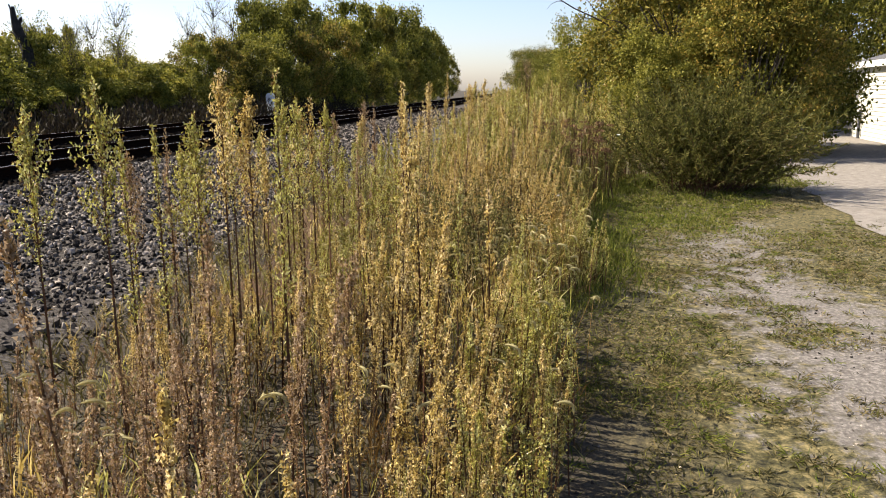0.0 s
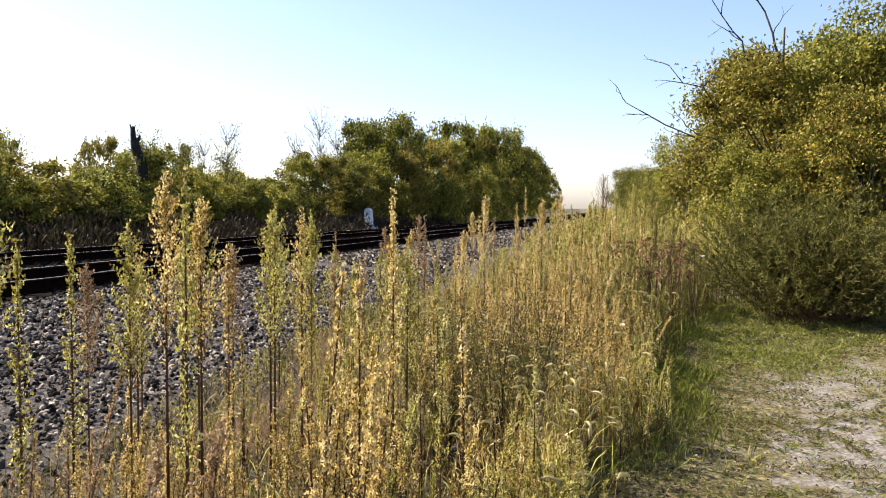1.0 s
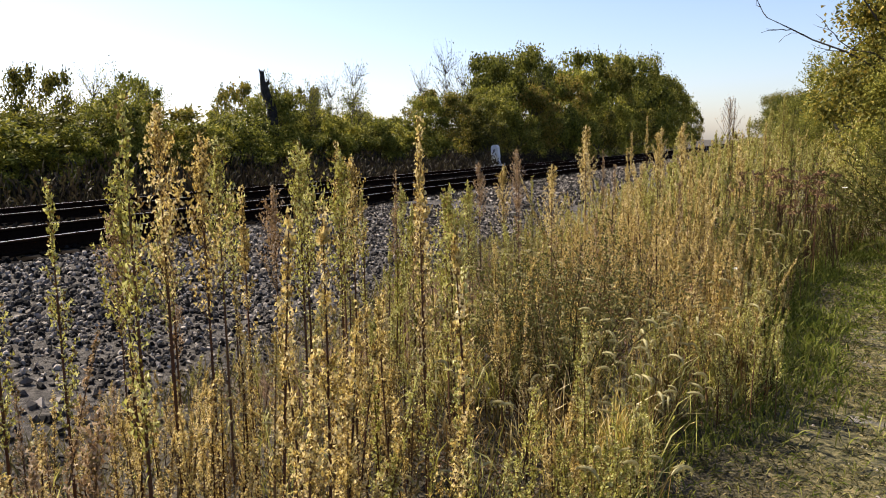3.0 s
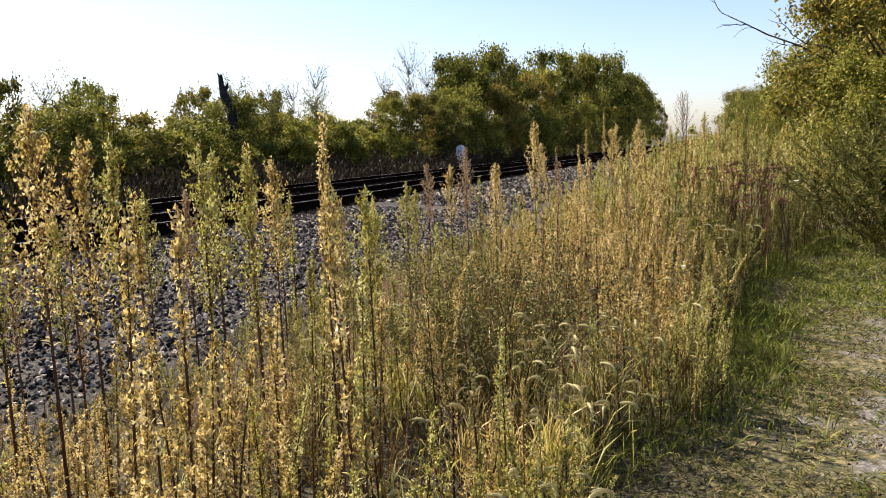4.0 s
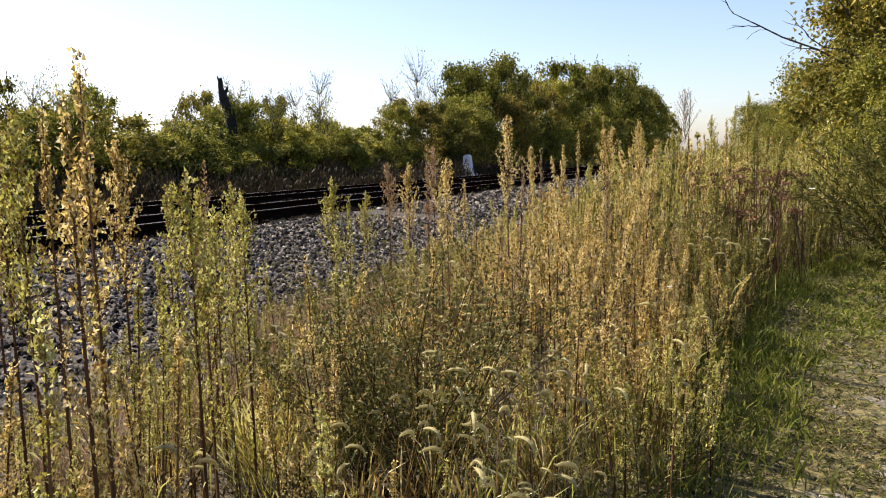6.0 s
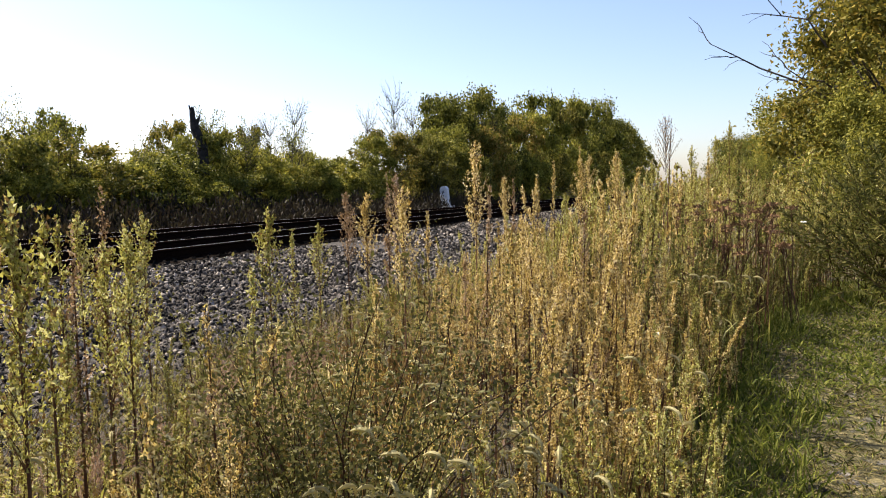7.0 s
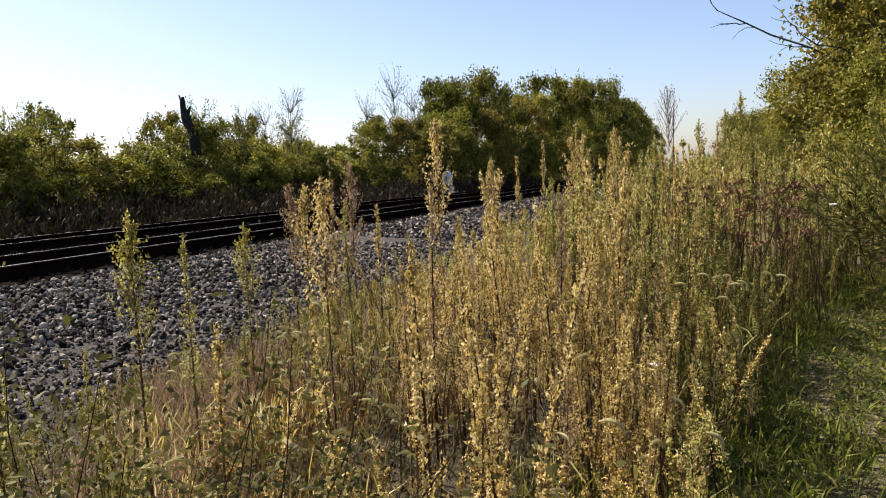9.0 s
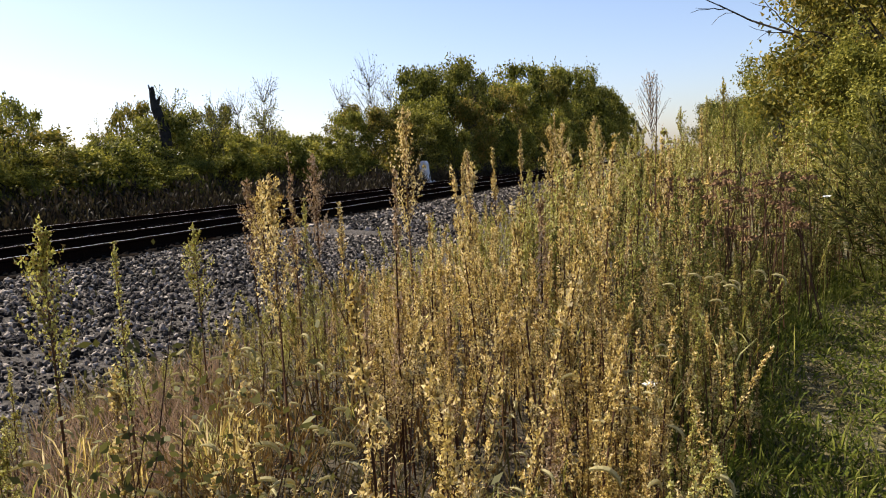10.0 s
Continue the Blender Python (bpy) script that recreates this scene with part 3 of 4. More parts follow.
TALL = [(-0.845, 5.3, 1.44, 1), (-1.29, 4.35, 1.27, 0), (-0.79, 4.23, 1.35, 1), (-0.815, 4.76, 1.49, 0), (-0.656, 4.79, 1.52, 1), (-0.8, 5.77, 1.35, 2),
        (-0.06, 4.33, 1.6, 1), (-0.776, 8.55, 1.44, 2), (-0.2, 8.8, 1.645, 1), (-1.13, 4.98, 1.31, 2), (0.21, 12.35, 1.655, 1), (-0.79, 7.16, 1.12, 0),
        (-0.6, 8.34, 1.2, 0), (-0.64, 11.7, 1.32, 1), (-1.04, 5.81, 1.25, 0), (-0.3, 5.29, 1.24, 0), (-1.125, 8.14, 1.1, 0), (-0.89, 8.42, 1.3, 1),
        (-0.99, 9.29, 1.43, 2), (-0.44, 8.42, 1.17, 1), (-0.52, 4.56, 1.49, 0), (-0.04, 4.26, 1.5, 1), (-0.66, 6.69, 1.24, 0), (0.3, 15.6, 1.73, 1),
        (0.26, 11.2, 1.59, 1), (0.645, 11.2, 1.57, 0), (-1.55, 5.2, 1.3, 0), (-1.4, 6.3, 1.25, 0), (0.05, 9.9, 1.42, 1), (-1.3, 9.0, 1.3, 2),
        (0.5, 10.4, 1.45, 0), (-0.3, 10.6, 1.4, 2), (0.9, 12.6, 1.6, 0), (1.5, 12.4, 1.7, 1), (-0.9, 12.9, 1.45, 1), (-0.46, 3.26, 1.64, 0),
        (-1.21, 3.3, 1.6, 0), (-0.9, 3.9, 1.65, 1), (-1.456, 3.2, 1.5, 0), (-1.17, 3.4, 1.4, 0), (-1.11, 3.6, 1.41, 0), (-0.8, 4.0, 1.55, 1),
        (-1.0, 3.8, 1.45, 0), (-1.47, 4.6, 1.34, 2), (-1.61, 4.4, 1.22, 2), (-1.015, 4.384, 1.55, 0), (-0.669, 4.47, 1.52, 0), (-0.077, 4.703, 1.32, 0),
        (-0.159, 4.86, 1.3, 0), (-0.454, 5.252, 1.24, 2), (-0.608, 5.547, 1.17, 0), (-0.926, 6.143, 1.25, 0), (-0.09, 5.6, 1.09, 0), (-0.22, 15.0, 1.9, 1),
        (0.46, 13.0, 1.73, 1), (1.81, 14.0, 2.09, 0), (1.35, 14.0, 1.81, 0), (1.93, 14.0, 1.86, 0), (1.68, 15.0, 1.97, 0), (-0.14, 12.0, 1.6, 1),
        (-0.19, 7.26, 1.33, 1)]


FLOWERS = [(1.136, 7.26, 0.60), (2.10, 10.0, 1.0)]


def weed_prototype(seed, kind, leaf):
    v, f, m = weed_template(seed, 0, kind, 0.0).arrays()
    me = []
    spine = np.arange(len(f)) < 26                 # the main stem comes first in the template
    for nm, mat, pick in (("stem", STEM, spine), ("branchwork", STEM, (m == 0) & ~spine), ("seed_plume", leaf, m == 1), ("dry_foliage", STRAW, m == 2)):
        so = Soup()
        keep = f[pick]
        used, inv = np.unique(keep, return_inverse=True)
        so.add(v[used], inv.reshape(-1, 3))
        me.append((nm, so.mesh(nm, [mat])))
    return me


def build_tall_weeds():
    rng = np.random.default_rng(8)
    looks = [(GREENGOLD, "tall yellow-green weed with a leafy spire"), (GOLD, "tall golden weed with a plume of seed heads"), (RUST, "tall rust-brown weed gone to seed")]
    protos = [[weed_prototype(900 + 10 * k + j, (0 if j == 1 else 3), looks[k][0]) for j in range(3)] for k in range(3)]
    for x, y, top, k in TALL:
        z = float(ground_z(x, y))
        base = thing("tall_weed", looks[k][1], "weed", "tall weeds above the field")
        h = top - z
        for nm, me in protos[k][rng.integers(3)]:
            tagged(part(nm, me, base), kind="" if nm == "stem" else "stuff")
        base.matrix_world = Matrix.LocRotScale(Vector((x, y, z - 0.01)), Euler((0, 0, rng.random() * 6.28)), Vector((h ** 0.6 * 1.05, h ** 0.6 * 1.05, h)))


def blades(n, place, length, width, rng, soup, slot=0, lean=0.5):
    P = place(n)
    n = len(P)
    D = np.stack([rng.normal(size=n) * lean, rng.normal(size=n) * lean, np.ones(n)], -1)
    L = length * (0.5 + rng.random(n))
    v, f = leaves(P, D, L, width * (0.6 + 0.8 * rng.random(n)), rng, 0.25)
    soup.add(v, f, slot)


def build_grass():
    rng = np.random.default_rng(31)
    lush, dry = Soup(), Soup()
    def band(d0, d1, y0, y1, clump=0.0):
        def f(n):
            y = y0 + (y1 - y0) * rng.random(n)
            y = y + rng.normal(size=n) * 0.55
            x = weed_edge(y) + d0 + (d1 - d0) * rng.random(n) * (0.7 + 0.3 * np.sin(1.9 * y) * np.sin(0.8 * y + 1)) + 0.08 * rng.normal(size=n)
            if clump:
                keep = np.array([noise.noise((a * 2.2, b * 2.2, 1.7)) + 0.5 * noise.noise((a * 7, b * 7, 4.1)) > clump - 0.25 * (abs(a - 2.4 - 0.05 * b) > 0.7) for a, b in zip(x, y)])
                x, y = x[keep], y[keep]
            return np.stack([x, y, ground_z(x, y)], -1)
        return f
    blades(7000, band(-0.4, 0.25, 3.5, 9), 0.13, 0.006, rng, lush)
    blades(15000, band(-0.35, 0.75, 6.5, 13), 0.12, 0.008, rng, lush)
    blades(20000, band(0.4, 3.2, 8.5, 15), 0.06, 0.010, rng, lush, lean=0.8)
    blades(36000, band(-0.05, 3.4, 1.5, 7.5, 0.12), 0.05, 0.006, rng, dry, lean=1.3)
    blades(9000, band(0.0, 3.0, 2.5, 8, 0.12), 0.06, 0.005, rng, lush, lean=0.9)
    blades(20000, band(0.1, 4.5, 6.5, 12, -0.2), 0.035, 0.008, rng, dry, lean=1.2)
    thing("verge_grass", "lush green grass along the foot of the weeds", "grass", kind="stuff", me=lush.mesh("verge_grass", [GRASS]))
    thing("path_grass", "thin dry mown grass on the gritty path", "grass", kind="stuff", me=dry.mesh("path_grass", [DRYGRASS]))
    tufts = Soup()
    for _ in range(2300):
        y = 1.6 + 9.5 * rng.random() ** 1.2
        x = float(weed_edge(y)) + 0.05 + 3.3 * rng.random()
        if noise.noise((x * 1.1, y * 1.1, 9.0)) + 0.5 * noise.noise((x * 4, y * 4, 2.0)) < -0.05:
            continue
        n, a = 26, rng.random(26) * 6.28
        r = 0.035 * rng.random(n)
        P = np.stack([x + r * np.cos(a), y + r * np.sin(a), np.full(n, ground_z(x, y))], -1)
        D = np.stack([np.cos(a), np.sin(a), 0.35 + 0.7 * rng.random(n)], -1)
        v, f = leaves(P, D, 0.03 + 0.045 * rng.random(n), 0.005, rng, 0.3)
        tufts.add(v, f, int(rng.random() < 0.55))
    thing("path_tufts", "low spreading grass tufts on the path", "grass", kind="stuff", me=tufts.mesh("path_tufts", [GRASS, DRYGRASS]))
    peb = Soup()
    for _ in range(3600):
        y = 1.5 + 8 * rng.random()
        x = float(weed_edge(y)) - 0.2 + 3.2 * rng.random()
        v, f = CHIPS[rng.integers(10)]
        k = 0.006 + 0.014 * rng.random() ** 3
        peb.add(v @ np.array(Euler(rng.random(3) * 6.28).to_matrix()).T * k + np.array([x, y, ground_z(x, y) + k * 0.1]), f)
    thing("path_pebbles", "pale pebbles strewn over the path", "pebbles", kind="stuff", me=peb.mesh("path_pebbles", [STONE]))
    pink = Soup()
    def gravel_edge(n):
        y = 5.2 + 7.5 * rng.random(n)
        x = -0.75 - 0.9 * rng.random(n) ** 1.3 + 0.25 * np.sin(1.3 * y) + 0.03 * (y - 8)
        keep = np.sin(2.1 * y + 1.7 * x) + np.sin(3.7 * x - 1.1 * y) > -0.6
        return np.stack([x, y, ground_z(x, y) - 0.01], -1)[keep]
    blades(15000, gravel_edge, 0.26, 0.004, rng, pink, 0, 0.35)
    thing("pinkish_grass", "fine pinkish dry grass where the weeds meet the gravel", "grass", kind="stuff", me=pink.mesh("pinkish_grass", [PINKGRASS]))
    # undergrowth between the stems; its dark blades paint in the shade there
    under = Soup()
    def inside(n):
        y = 1.5 + 11 * rng.random(n)
        x = weed_edge(y) - 0.05 - (weed_edge(y) + 2.2) * rng.random(n)
        keep = np.array([not any((a - c) ** 2 + (b - d) ** 2 < 0.09 for c, d in EYES) for a, b in zip(x, y)])
        return np.stack([x, y, ground_z(x, y)], -1)[keep]
    blades(15000, inside, 0.22, 0.008, rng, under, 0, 0.45)
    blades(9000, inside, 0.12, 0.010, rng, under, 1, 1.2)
    thing("undergrowth", "dry grass and shade-dark blades under the weeds", "undergrowth", kind="stuff", me=under.mesh("undergrowth", [DRYGRASS, STEM]))


def foxtail_stalk(seed):
    """A wiry stalk, and its nodding bristly head."""
    rng = np.random.default_rng(seed)
    st, hd = Soup(), Soup()
    h, d = 0.44 + 0.2 * rng.random(), np.array([1.0, 0, 0])
    t = np.linspace(0, 1, 6)[:, None]
    p = np.array([0, 0, 1]) * h * t + d * 0.10 * t ** 2
    st.add(*tube(p, np.linspace(0.0018, 0.001, 6), 3))
    q = np.linspace(0, 1, 7)[:, None]
    k0 = 0.6 + 0.5 * rng.random()
    head = p[-1] + d * 0.062 * np.sin(q * 1.7) + np.array([0, 0, 1]) * (0.035 * q - 0.075 * q ** 2) * k0
    hd.add(*tube(head, np.array([0.002, 0.005, 0.0062, 0.0062, 0.0055, 0.004, 0.0015]), 5))
    k = rng.integers(6, size=46)
    P = head[k] + (head[k + 1] - head[k]) * rng.random((46, 1))
    hd.add(*leaves(P, rng.normal(size=(46, 3)), 0.013, 0.0018, rng))
    return st.mesh("stalk", [STRAW]), hd.mesh("seed_head", [FOXTAIL])


def foxtail_blades(seed):
    rng = np.random.default_rng(seed)
    bl = Soup()
    n = 60
    P = np.stack([rng.normal(size=n) * 0.08, rng.normal(size=n) * 0.08, 0.22 * rng.random(n)], -1)
    bl.add(*leaves(P, np.stack([rng.normal(size=n) * 0.3, rng.normal(size=n) * 0.3, np.ones(n)], -1), 0.16 + 0.2 * rng.random(n), 0.008, rng, 0.3))
    return bl.mesh("foliage", [(GREENGOLD, GOLD, STRAW, GREENGOLD)[seed % 4]])


def build_foxtails():
    rng = np.random.default_rng(17)
    kinds, clumps = [foxtail_stalk(k) for k in range(6)], [foxtail_blades(k) for k in range(4)]
    n = 0
    while n < 115:
        y = 2.3 + 7.0 * rng.random()
        x = float(weed_edge(y)) - 0.05 - 2.3 * rng.random() ** 1.2
        near_gap = any((x - a) ** 2 + (y - b) ** 2 < (r + 0.15) ** 2 for a, b, r in CLEAR)
        if (not near_gap and rng.random() < 0.7) or any((x - a) ** 2 + (y - b) ** 2 < 0.2 for a, b in EYES):
            continue
        t = thing("foxtail_tuft", "tuft of foxtail grass with pale nodding heads", "grass tuft", "foxtail tufts among the weeds")
        tagged(part("foliage", clumps[rng.integers(4)], t), kind="stuff")
        for _ in range(3 + rng.integers(3)):
            st, hd = kinds[rng.integers(6)]
            a = part("stalk", st, t)
            a.matrix_basis = pose(rng.normal() * 0.07, rng.normal() * 0.07, 0, rng.normal() * 6, rng.normal() * 6, rng.normal() * 50 + 20)
            part("seed_head", hd, a, "pale bristly nodding head")
        k = 0.7 + 0.4 * rng.random()
        t.matrix_world = Matrix.LocRotScale(Vector((x, y, float(ground_z(x, y)) - 0.01)), Euler((0, 0, 0)), Vector((k, k, k)))
        n += 1

# ---- shrubs and trees ----
def wander(start, way, length, steps, rng, bend=0.25, rise=0.0):
    p, d = [np.asarray(start, float)], unit(np.asarray(way, float))
    for _ in range(steps):
        d = unit(d + rng.normal(size=3) * bend + np.array([0, 0, rise]))
        p.append(p[-1] + d * length / steps)
    return np.array(p)


def build_bush():
    """A broad shrub of arching stems, leafy to the tips, at the path's right border."""
    rng = np.random.default_rng(41)
    base = thing("bush", "broad yellow-green bush of arching leafy stems beside the path", "bush", at=pose(3.75, 11.7, float(ground_z(3.75, 11.7))))
    stems, lf = Soup(), Soup()
    for i in range(300):
        a = rng.random() * 6.28
        r = rng.random() ** 0.6
        up = 0.6 + 1.0 * (1 - r) + 0.35 * rng.random()
        p = wander((rng.normal() * 0.35, rng.normal() * 0.3, 0), (math.cos(a) * r * 1.15, math.sin(a) * r * 0.9, up), 1.25 + 0.55 * rng.random(), 6, rng, 0.10, -0.02)
        stems.add(*tube(p, np.linspace(0.005, 0.0015, 7), 3))
        n = 135
        k = rng.integers(1, 6, size=n)
        P = p[k] + (p[k + 1] - p[k]) * rng.random((n, 1))
        D = (p[k + 1] - p[k]) * 3 + rng.normal(size=(n, 3)) * 0.5
        lf.add(*leaves(P, D, 0.06 + 0.05 * rng.random(n), 0.014, rng, 0.1))
    tagged(part("stem_work", stems.mesh("stem_work", [STEM]), base), kind="stuff")
    tagged(part("foliage", lf.mesh("foliage", [BUSHLEAF]), base), kind="stuff")
    # small bushes between the weeds
    for x, y, k, leaf, label in ((0.31, 5.45, 1.35, OLIVE, "small olive-green bushy weed among the golden stems"), (-0.02, 5.62, 1.15, OLIVE, "small olive-green bushy weed beside the gravel"), (1.15, 9.55, 1.05, BUSHLEAF, "small yellow-green leafy weed at the border of the field")):
        small = thing("small_bush", label, "bush", at=pose(x, y, float(ground_z(x, y))) @ Matrix.Scale(k, 4))
        stems, lf = Soup(), Soup()
        for i in range(26):
            a = rng.random() * 6.28
            p = wander((0, 0, 0), (math.cos(a) * 0.36, math.sin(a) * 0.36, 1.0), 0.55 + 0.35 * rng.random(), 5, rng, 0.15)
            stems.add(*tube(p, np.linspace(0.003, 0.0006, 6), 3))
            m = rng.integers(1, 5, size=300)
            P = p[m] + (p[m + 1] - p[m]) * rng.random((300, 1)) + rng.normal(size=(300, 3)) * 0.04
            lf.add(*leaves(P, rng.normal(size=(300, 3)), 0.009 + 0.008 * rng.random(300), 0.0075, rng))
        tagged(part("stem_work", stems.mesh("stem_work", [STEM]), small), kind="stuff")
        tagged(part("foliage", lf.mesh("foliage", [leaf]), small), kind="stuff")


def tree_parts(seed, leaf, height, spread, n_leaf, leaf_size, low=0.15, clumps=60, tight=1.0):
    """Trunk with limbs, and a crown of leaf clumps with gaps."""
    rng = np.random.default_rng(seed)
    wood, lf = Soup(), Soup()
    trunk = wander((0, 0, -0.2), (rng.normal() * 0.05, rng.normal() * 0.05, 1), height * 0.75, 6, rng, 0.06)
    wood.add(*tube(trunk, np.linspace(height * 0.022, height * 0.006, 7), 6))
    centres = []
    for i in range(clumps):
        t = low + (1 - low) * rng.random() ** 0.8
        a = rng.random() * 6.28
        r = spread * math.sqrt(max(0.05, 1 - ((t - 0.48) / 0.62) ** 2)) * (0.55 + 0.45 * rng.random())
        c = np.array([math.cos(a) * r, math.sin(a) * r, height * t * (0.94 + 0.1 * rng.random())])
        centres.append(c)
        if i % 2 == 0:
            k = min(5, int(t * 5))
            s0 = trunk[k]
            q = np.linspace(0, 1, 5)[:, None]
            limb = s0 * (1 - q) + c * q + rng.normal(size=(5, 3)) * 0.06 * height / 6 * np.sin(q * 3.14)
            wood.add(*tube(limb, np.linspace(height * 0.007, height * 0.0015, 5), 4))
    centres = np.array(centres)
    w = rng.integers(clumps, size=n_leaf)
    size = spread * tight * (0.16 + 0.16 * rng.random(clumps))
    off = rng.normal(size=(n_leaf, 3)) * size[w][:, None] * np.array([0.52, 0.52, 0.40])
    P = centres[w] + off
    P[:, 2] = np.maximum(P[:, 2], 0.05)
    D = off + rng.normal(size=(n_leaf, 3)) * 0.4 + np.array([0, 0, -0.1])
    lf.add(*flecks(P, D, leaf_size * (0.7 + 0.9 * rng.random(n_leaf)), leaf_size * 0.8, rng))
    return wood.mesh("trunk", [BARK]), lf.mesh("crown", [leaf])


def plant_tree(kind, x, y, h, wide, yaw, name, label, group="", sink=0.1):
    t = thing(name, label, "tree", group)
    part("trunk", kind[0], t)
    tagged(part("crown", kind[1], t), kind="stuff")
    t.matrix_world = Matrix.LocRotScale(Vector((x, y, float(ground_z(x, y)) - sink)), Euler((0, 0, yaw)), Vector((wide, wide, h)))
    return t


def bare_tree(seed, twigs=60, leafy=4):
    """A leafless tree, one unit high, with fine upward twigs and a few last leaves."""
    rng = np.random.default_rng(seed)
    wood, lf = Soup(), Soup()
    trunk = wander((0, 0, 0), (0.05, 0, 1), 0.95, 7, rng, 0.06)
    wood.add(*tube(trunk, np.linspace(0.010, 0.002, 8), 5))
    for _ in range(twigs):
        k = rng.integers(3, 7)
        a = rng.random() * 6.28
        p = wander(trunk[k], (math.cos(a), math.sin(a), 0.8), 0.20 + 0.2 * rng.random(), 4, rng, 0.24, 0.06)
        wood.add(*tube(p, np.linspace(0.0030, 0.0010, 5), 3))
        for _ in range(2):
            q = wander(p[2], p[3] - p[1] + rng.normal(size=3) * 0.06, 0.13, 3, rng, 0.2, 0.1)
            wood.add(*tube(q, np.linspace(0.0016, 0.0007, 4), 3))
        P = p[rng.integers(1, 5, size=leafy)] + rng.normal(size=(leafy, 3)) * 0.025
        lf.add(*leaves(P, rng.normal(size=(leafy, 3)), 0.024, 0.016, rng))
    return wood.mesh("branches", [BARK]), lf.mesh("leaves", [LEAF_A])


def build_left_trees():
    rng = np.random.default_rng(51)
    low = [tree_parts(200 + k, (LEAF_A, LEAF_B, LEAF_A, LEAF_C)[k], 1.0, 0.62, 6500, 0.036, 0.03, 40, 0.75) for k in range(4)]
    tall = [tree_parts(220 + k, (LEAF_A, LEAF_C, LEAF_B)[k], 1.0, 0.5, 12000, 0.027, 0.05, 46, 0.8) for k in range(3)]
    shrub = "olive-green bushy tree in the thicket beyond the railway"
    # thicket along the far side: distance along, left distance, height
    row = [(-3, 19, 3.2), (1, 20.5, 3.4), (4.5, 19.5, 3.0), (8, 20.5, 3.3), (10.5, 19.6, 2.7), (13, 20.4, 2.9), (15.5, 20, 3.5), (17.6, 20.2, 3.3), (19.5, 20.4, 2.6), (21.6, 19.8, 2.8),
           (23.4, 20.5, 3.0), (25.6, 21.0, 4.2), (28, 20.0, 3.3), (30.5, 20.6, 3.5), (33, 20.0, 3.2), (35.5, 20.4, 3.1), (38.3, 20.0, 3.7)]
    for s, l, h in row:
        p = trk(l, s, 0)
        plant_tree(low[rng.integers(4)], p[0], p[1], h - 0.45, 2.7 + 1.0 * rng.random(), rng.random() * 6.28, "thicket_tree", shrub, "thicket beyond the railway")
    for s, l, h in [(12, 25, 3.9), (18, 26, 4.2), (30, 26, 4.4), (36, 26, 4.6), (6, 26, 3.8), (0, 25, 4.0), (24, 27, 4.3)]:
        p = trk(l, s, 0)
        plant_tree(low[rng.integers(4)], p[0], p[1], h, 2.4, rng.random() * 6.28, "thicket_tree", "taller leafy tree at the back of the thicket", "thicket beyond the railway")
    for k in range(21):
        s, l = -5 + 2.1 * k + 0.6 * rng.random(), 21.6 + 0.8 * rng.random()
        p = trk(l, s, 0)
        h = np.interp(s, [0, 17, 20.6, 23.4, 27.7, 38], [2.7, 2.3, 2.2, 2.6, 3.0, 3.0]) * (0.92 + 0.16 * rng.random())
        plant_tree(low[rng.integers(3)], p[0], p[1], h, 2.3 + 0.6 * rng.random(), rng.random() * 6.28, "thicket_tree", shrub, "thicket beyond the railway")
    for k in range(34):
        s, l = -6 + 48 * (k + rng.random()) / 34, 19.0 + 1.0 * rng.random()
        p = trk(l, s, 0)
        plant_tree(low[rng.integers(4)], p[0], p[1], 1.5 + 0.8 * rng.random(), 1.7 + 0.8 * rng.random(), rng.random() * 6.28, "thicket_shrub", "low leafy shrub at the foot of the thicket", "shrubs at the thicket's foot")
    wood = [(40.5, 19.8, 3.9), (43.2, 20.3, 4.6), (46.5, 20, 4.8), (49.5, 19.4, 4.7), (52.5, 19.6, 5.3), (56.5, 21, 7.4), (58.5, 18.6, 5.6), (61.5, 21, 8.1), (65, 18.8, 6.3), (67.5, 21, 8.3), (72, 19.6, 7.0),
            (78, 19.6, 7.8), (82, 21, 8.6), (88, 21, 10.4), (97, 20.4, 9.9), (106, 20.4, 12.0), (114, 19.6, 11.2), (123, 20, 13.2), (134, 20, 11.4), (146, 19.6, 11.6), (160, 19.6, 11.6), (175, 19, 9.2), (198, 19, 8.2)]
    for s, l, h in wood:
        p = trk(l, s, 0)
        plant_tree(tall[rng.integers(3)], p[0], p[1], h * (1.0 + 0.06 * (s > 55) + 0.12 * rng.random()), (h * 0.6 + 1.0) * (0.85 + 0.4 * rng.random()), rng.random() * 6.28, "wood_tree", "tall rounded tree of the autumn wood beyond the railway", "wood beyond the railway")
    for s, l, h in [(60, 17.6, 4.1), (52, 17.4, 3.6), (72, 17.5, 4.8), (86, 17.5, 5.6), (46, 17.8, 3.2), (100, 17, 6.2), (120, 17, 7.2), (66, 17.4, 4.2), (79, 17.5, 5.0), (93, 17.4, 6.2), (110, 17.2, 6.6)]:
        p = trk(l, s, 0)
        plant_tree(low[rng.integers(4)], p[0], p[1], h, h * 0.85, rng.random() * 6.28, "wood_tree", "bushy tree at the border of the autumn wood", "wood beyond the railway")
    bares = [bare_tree(70 + k) for k in range(3)]
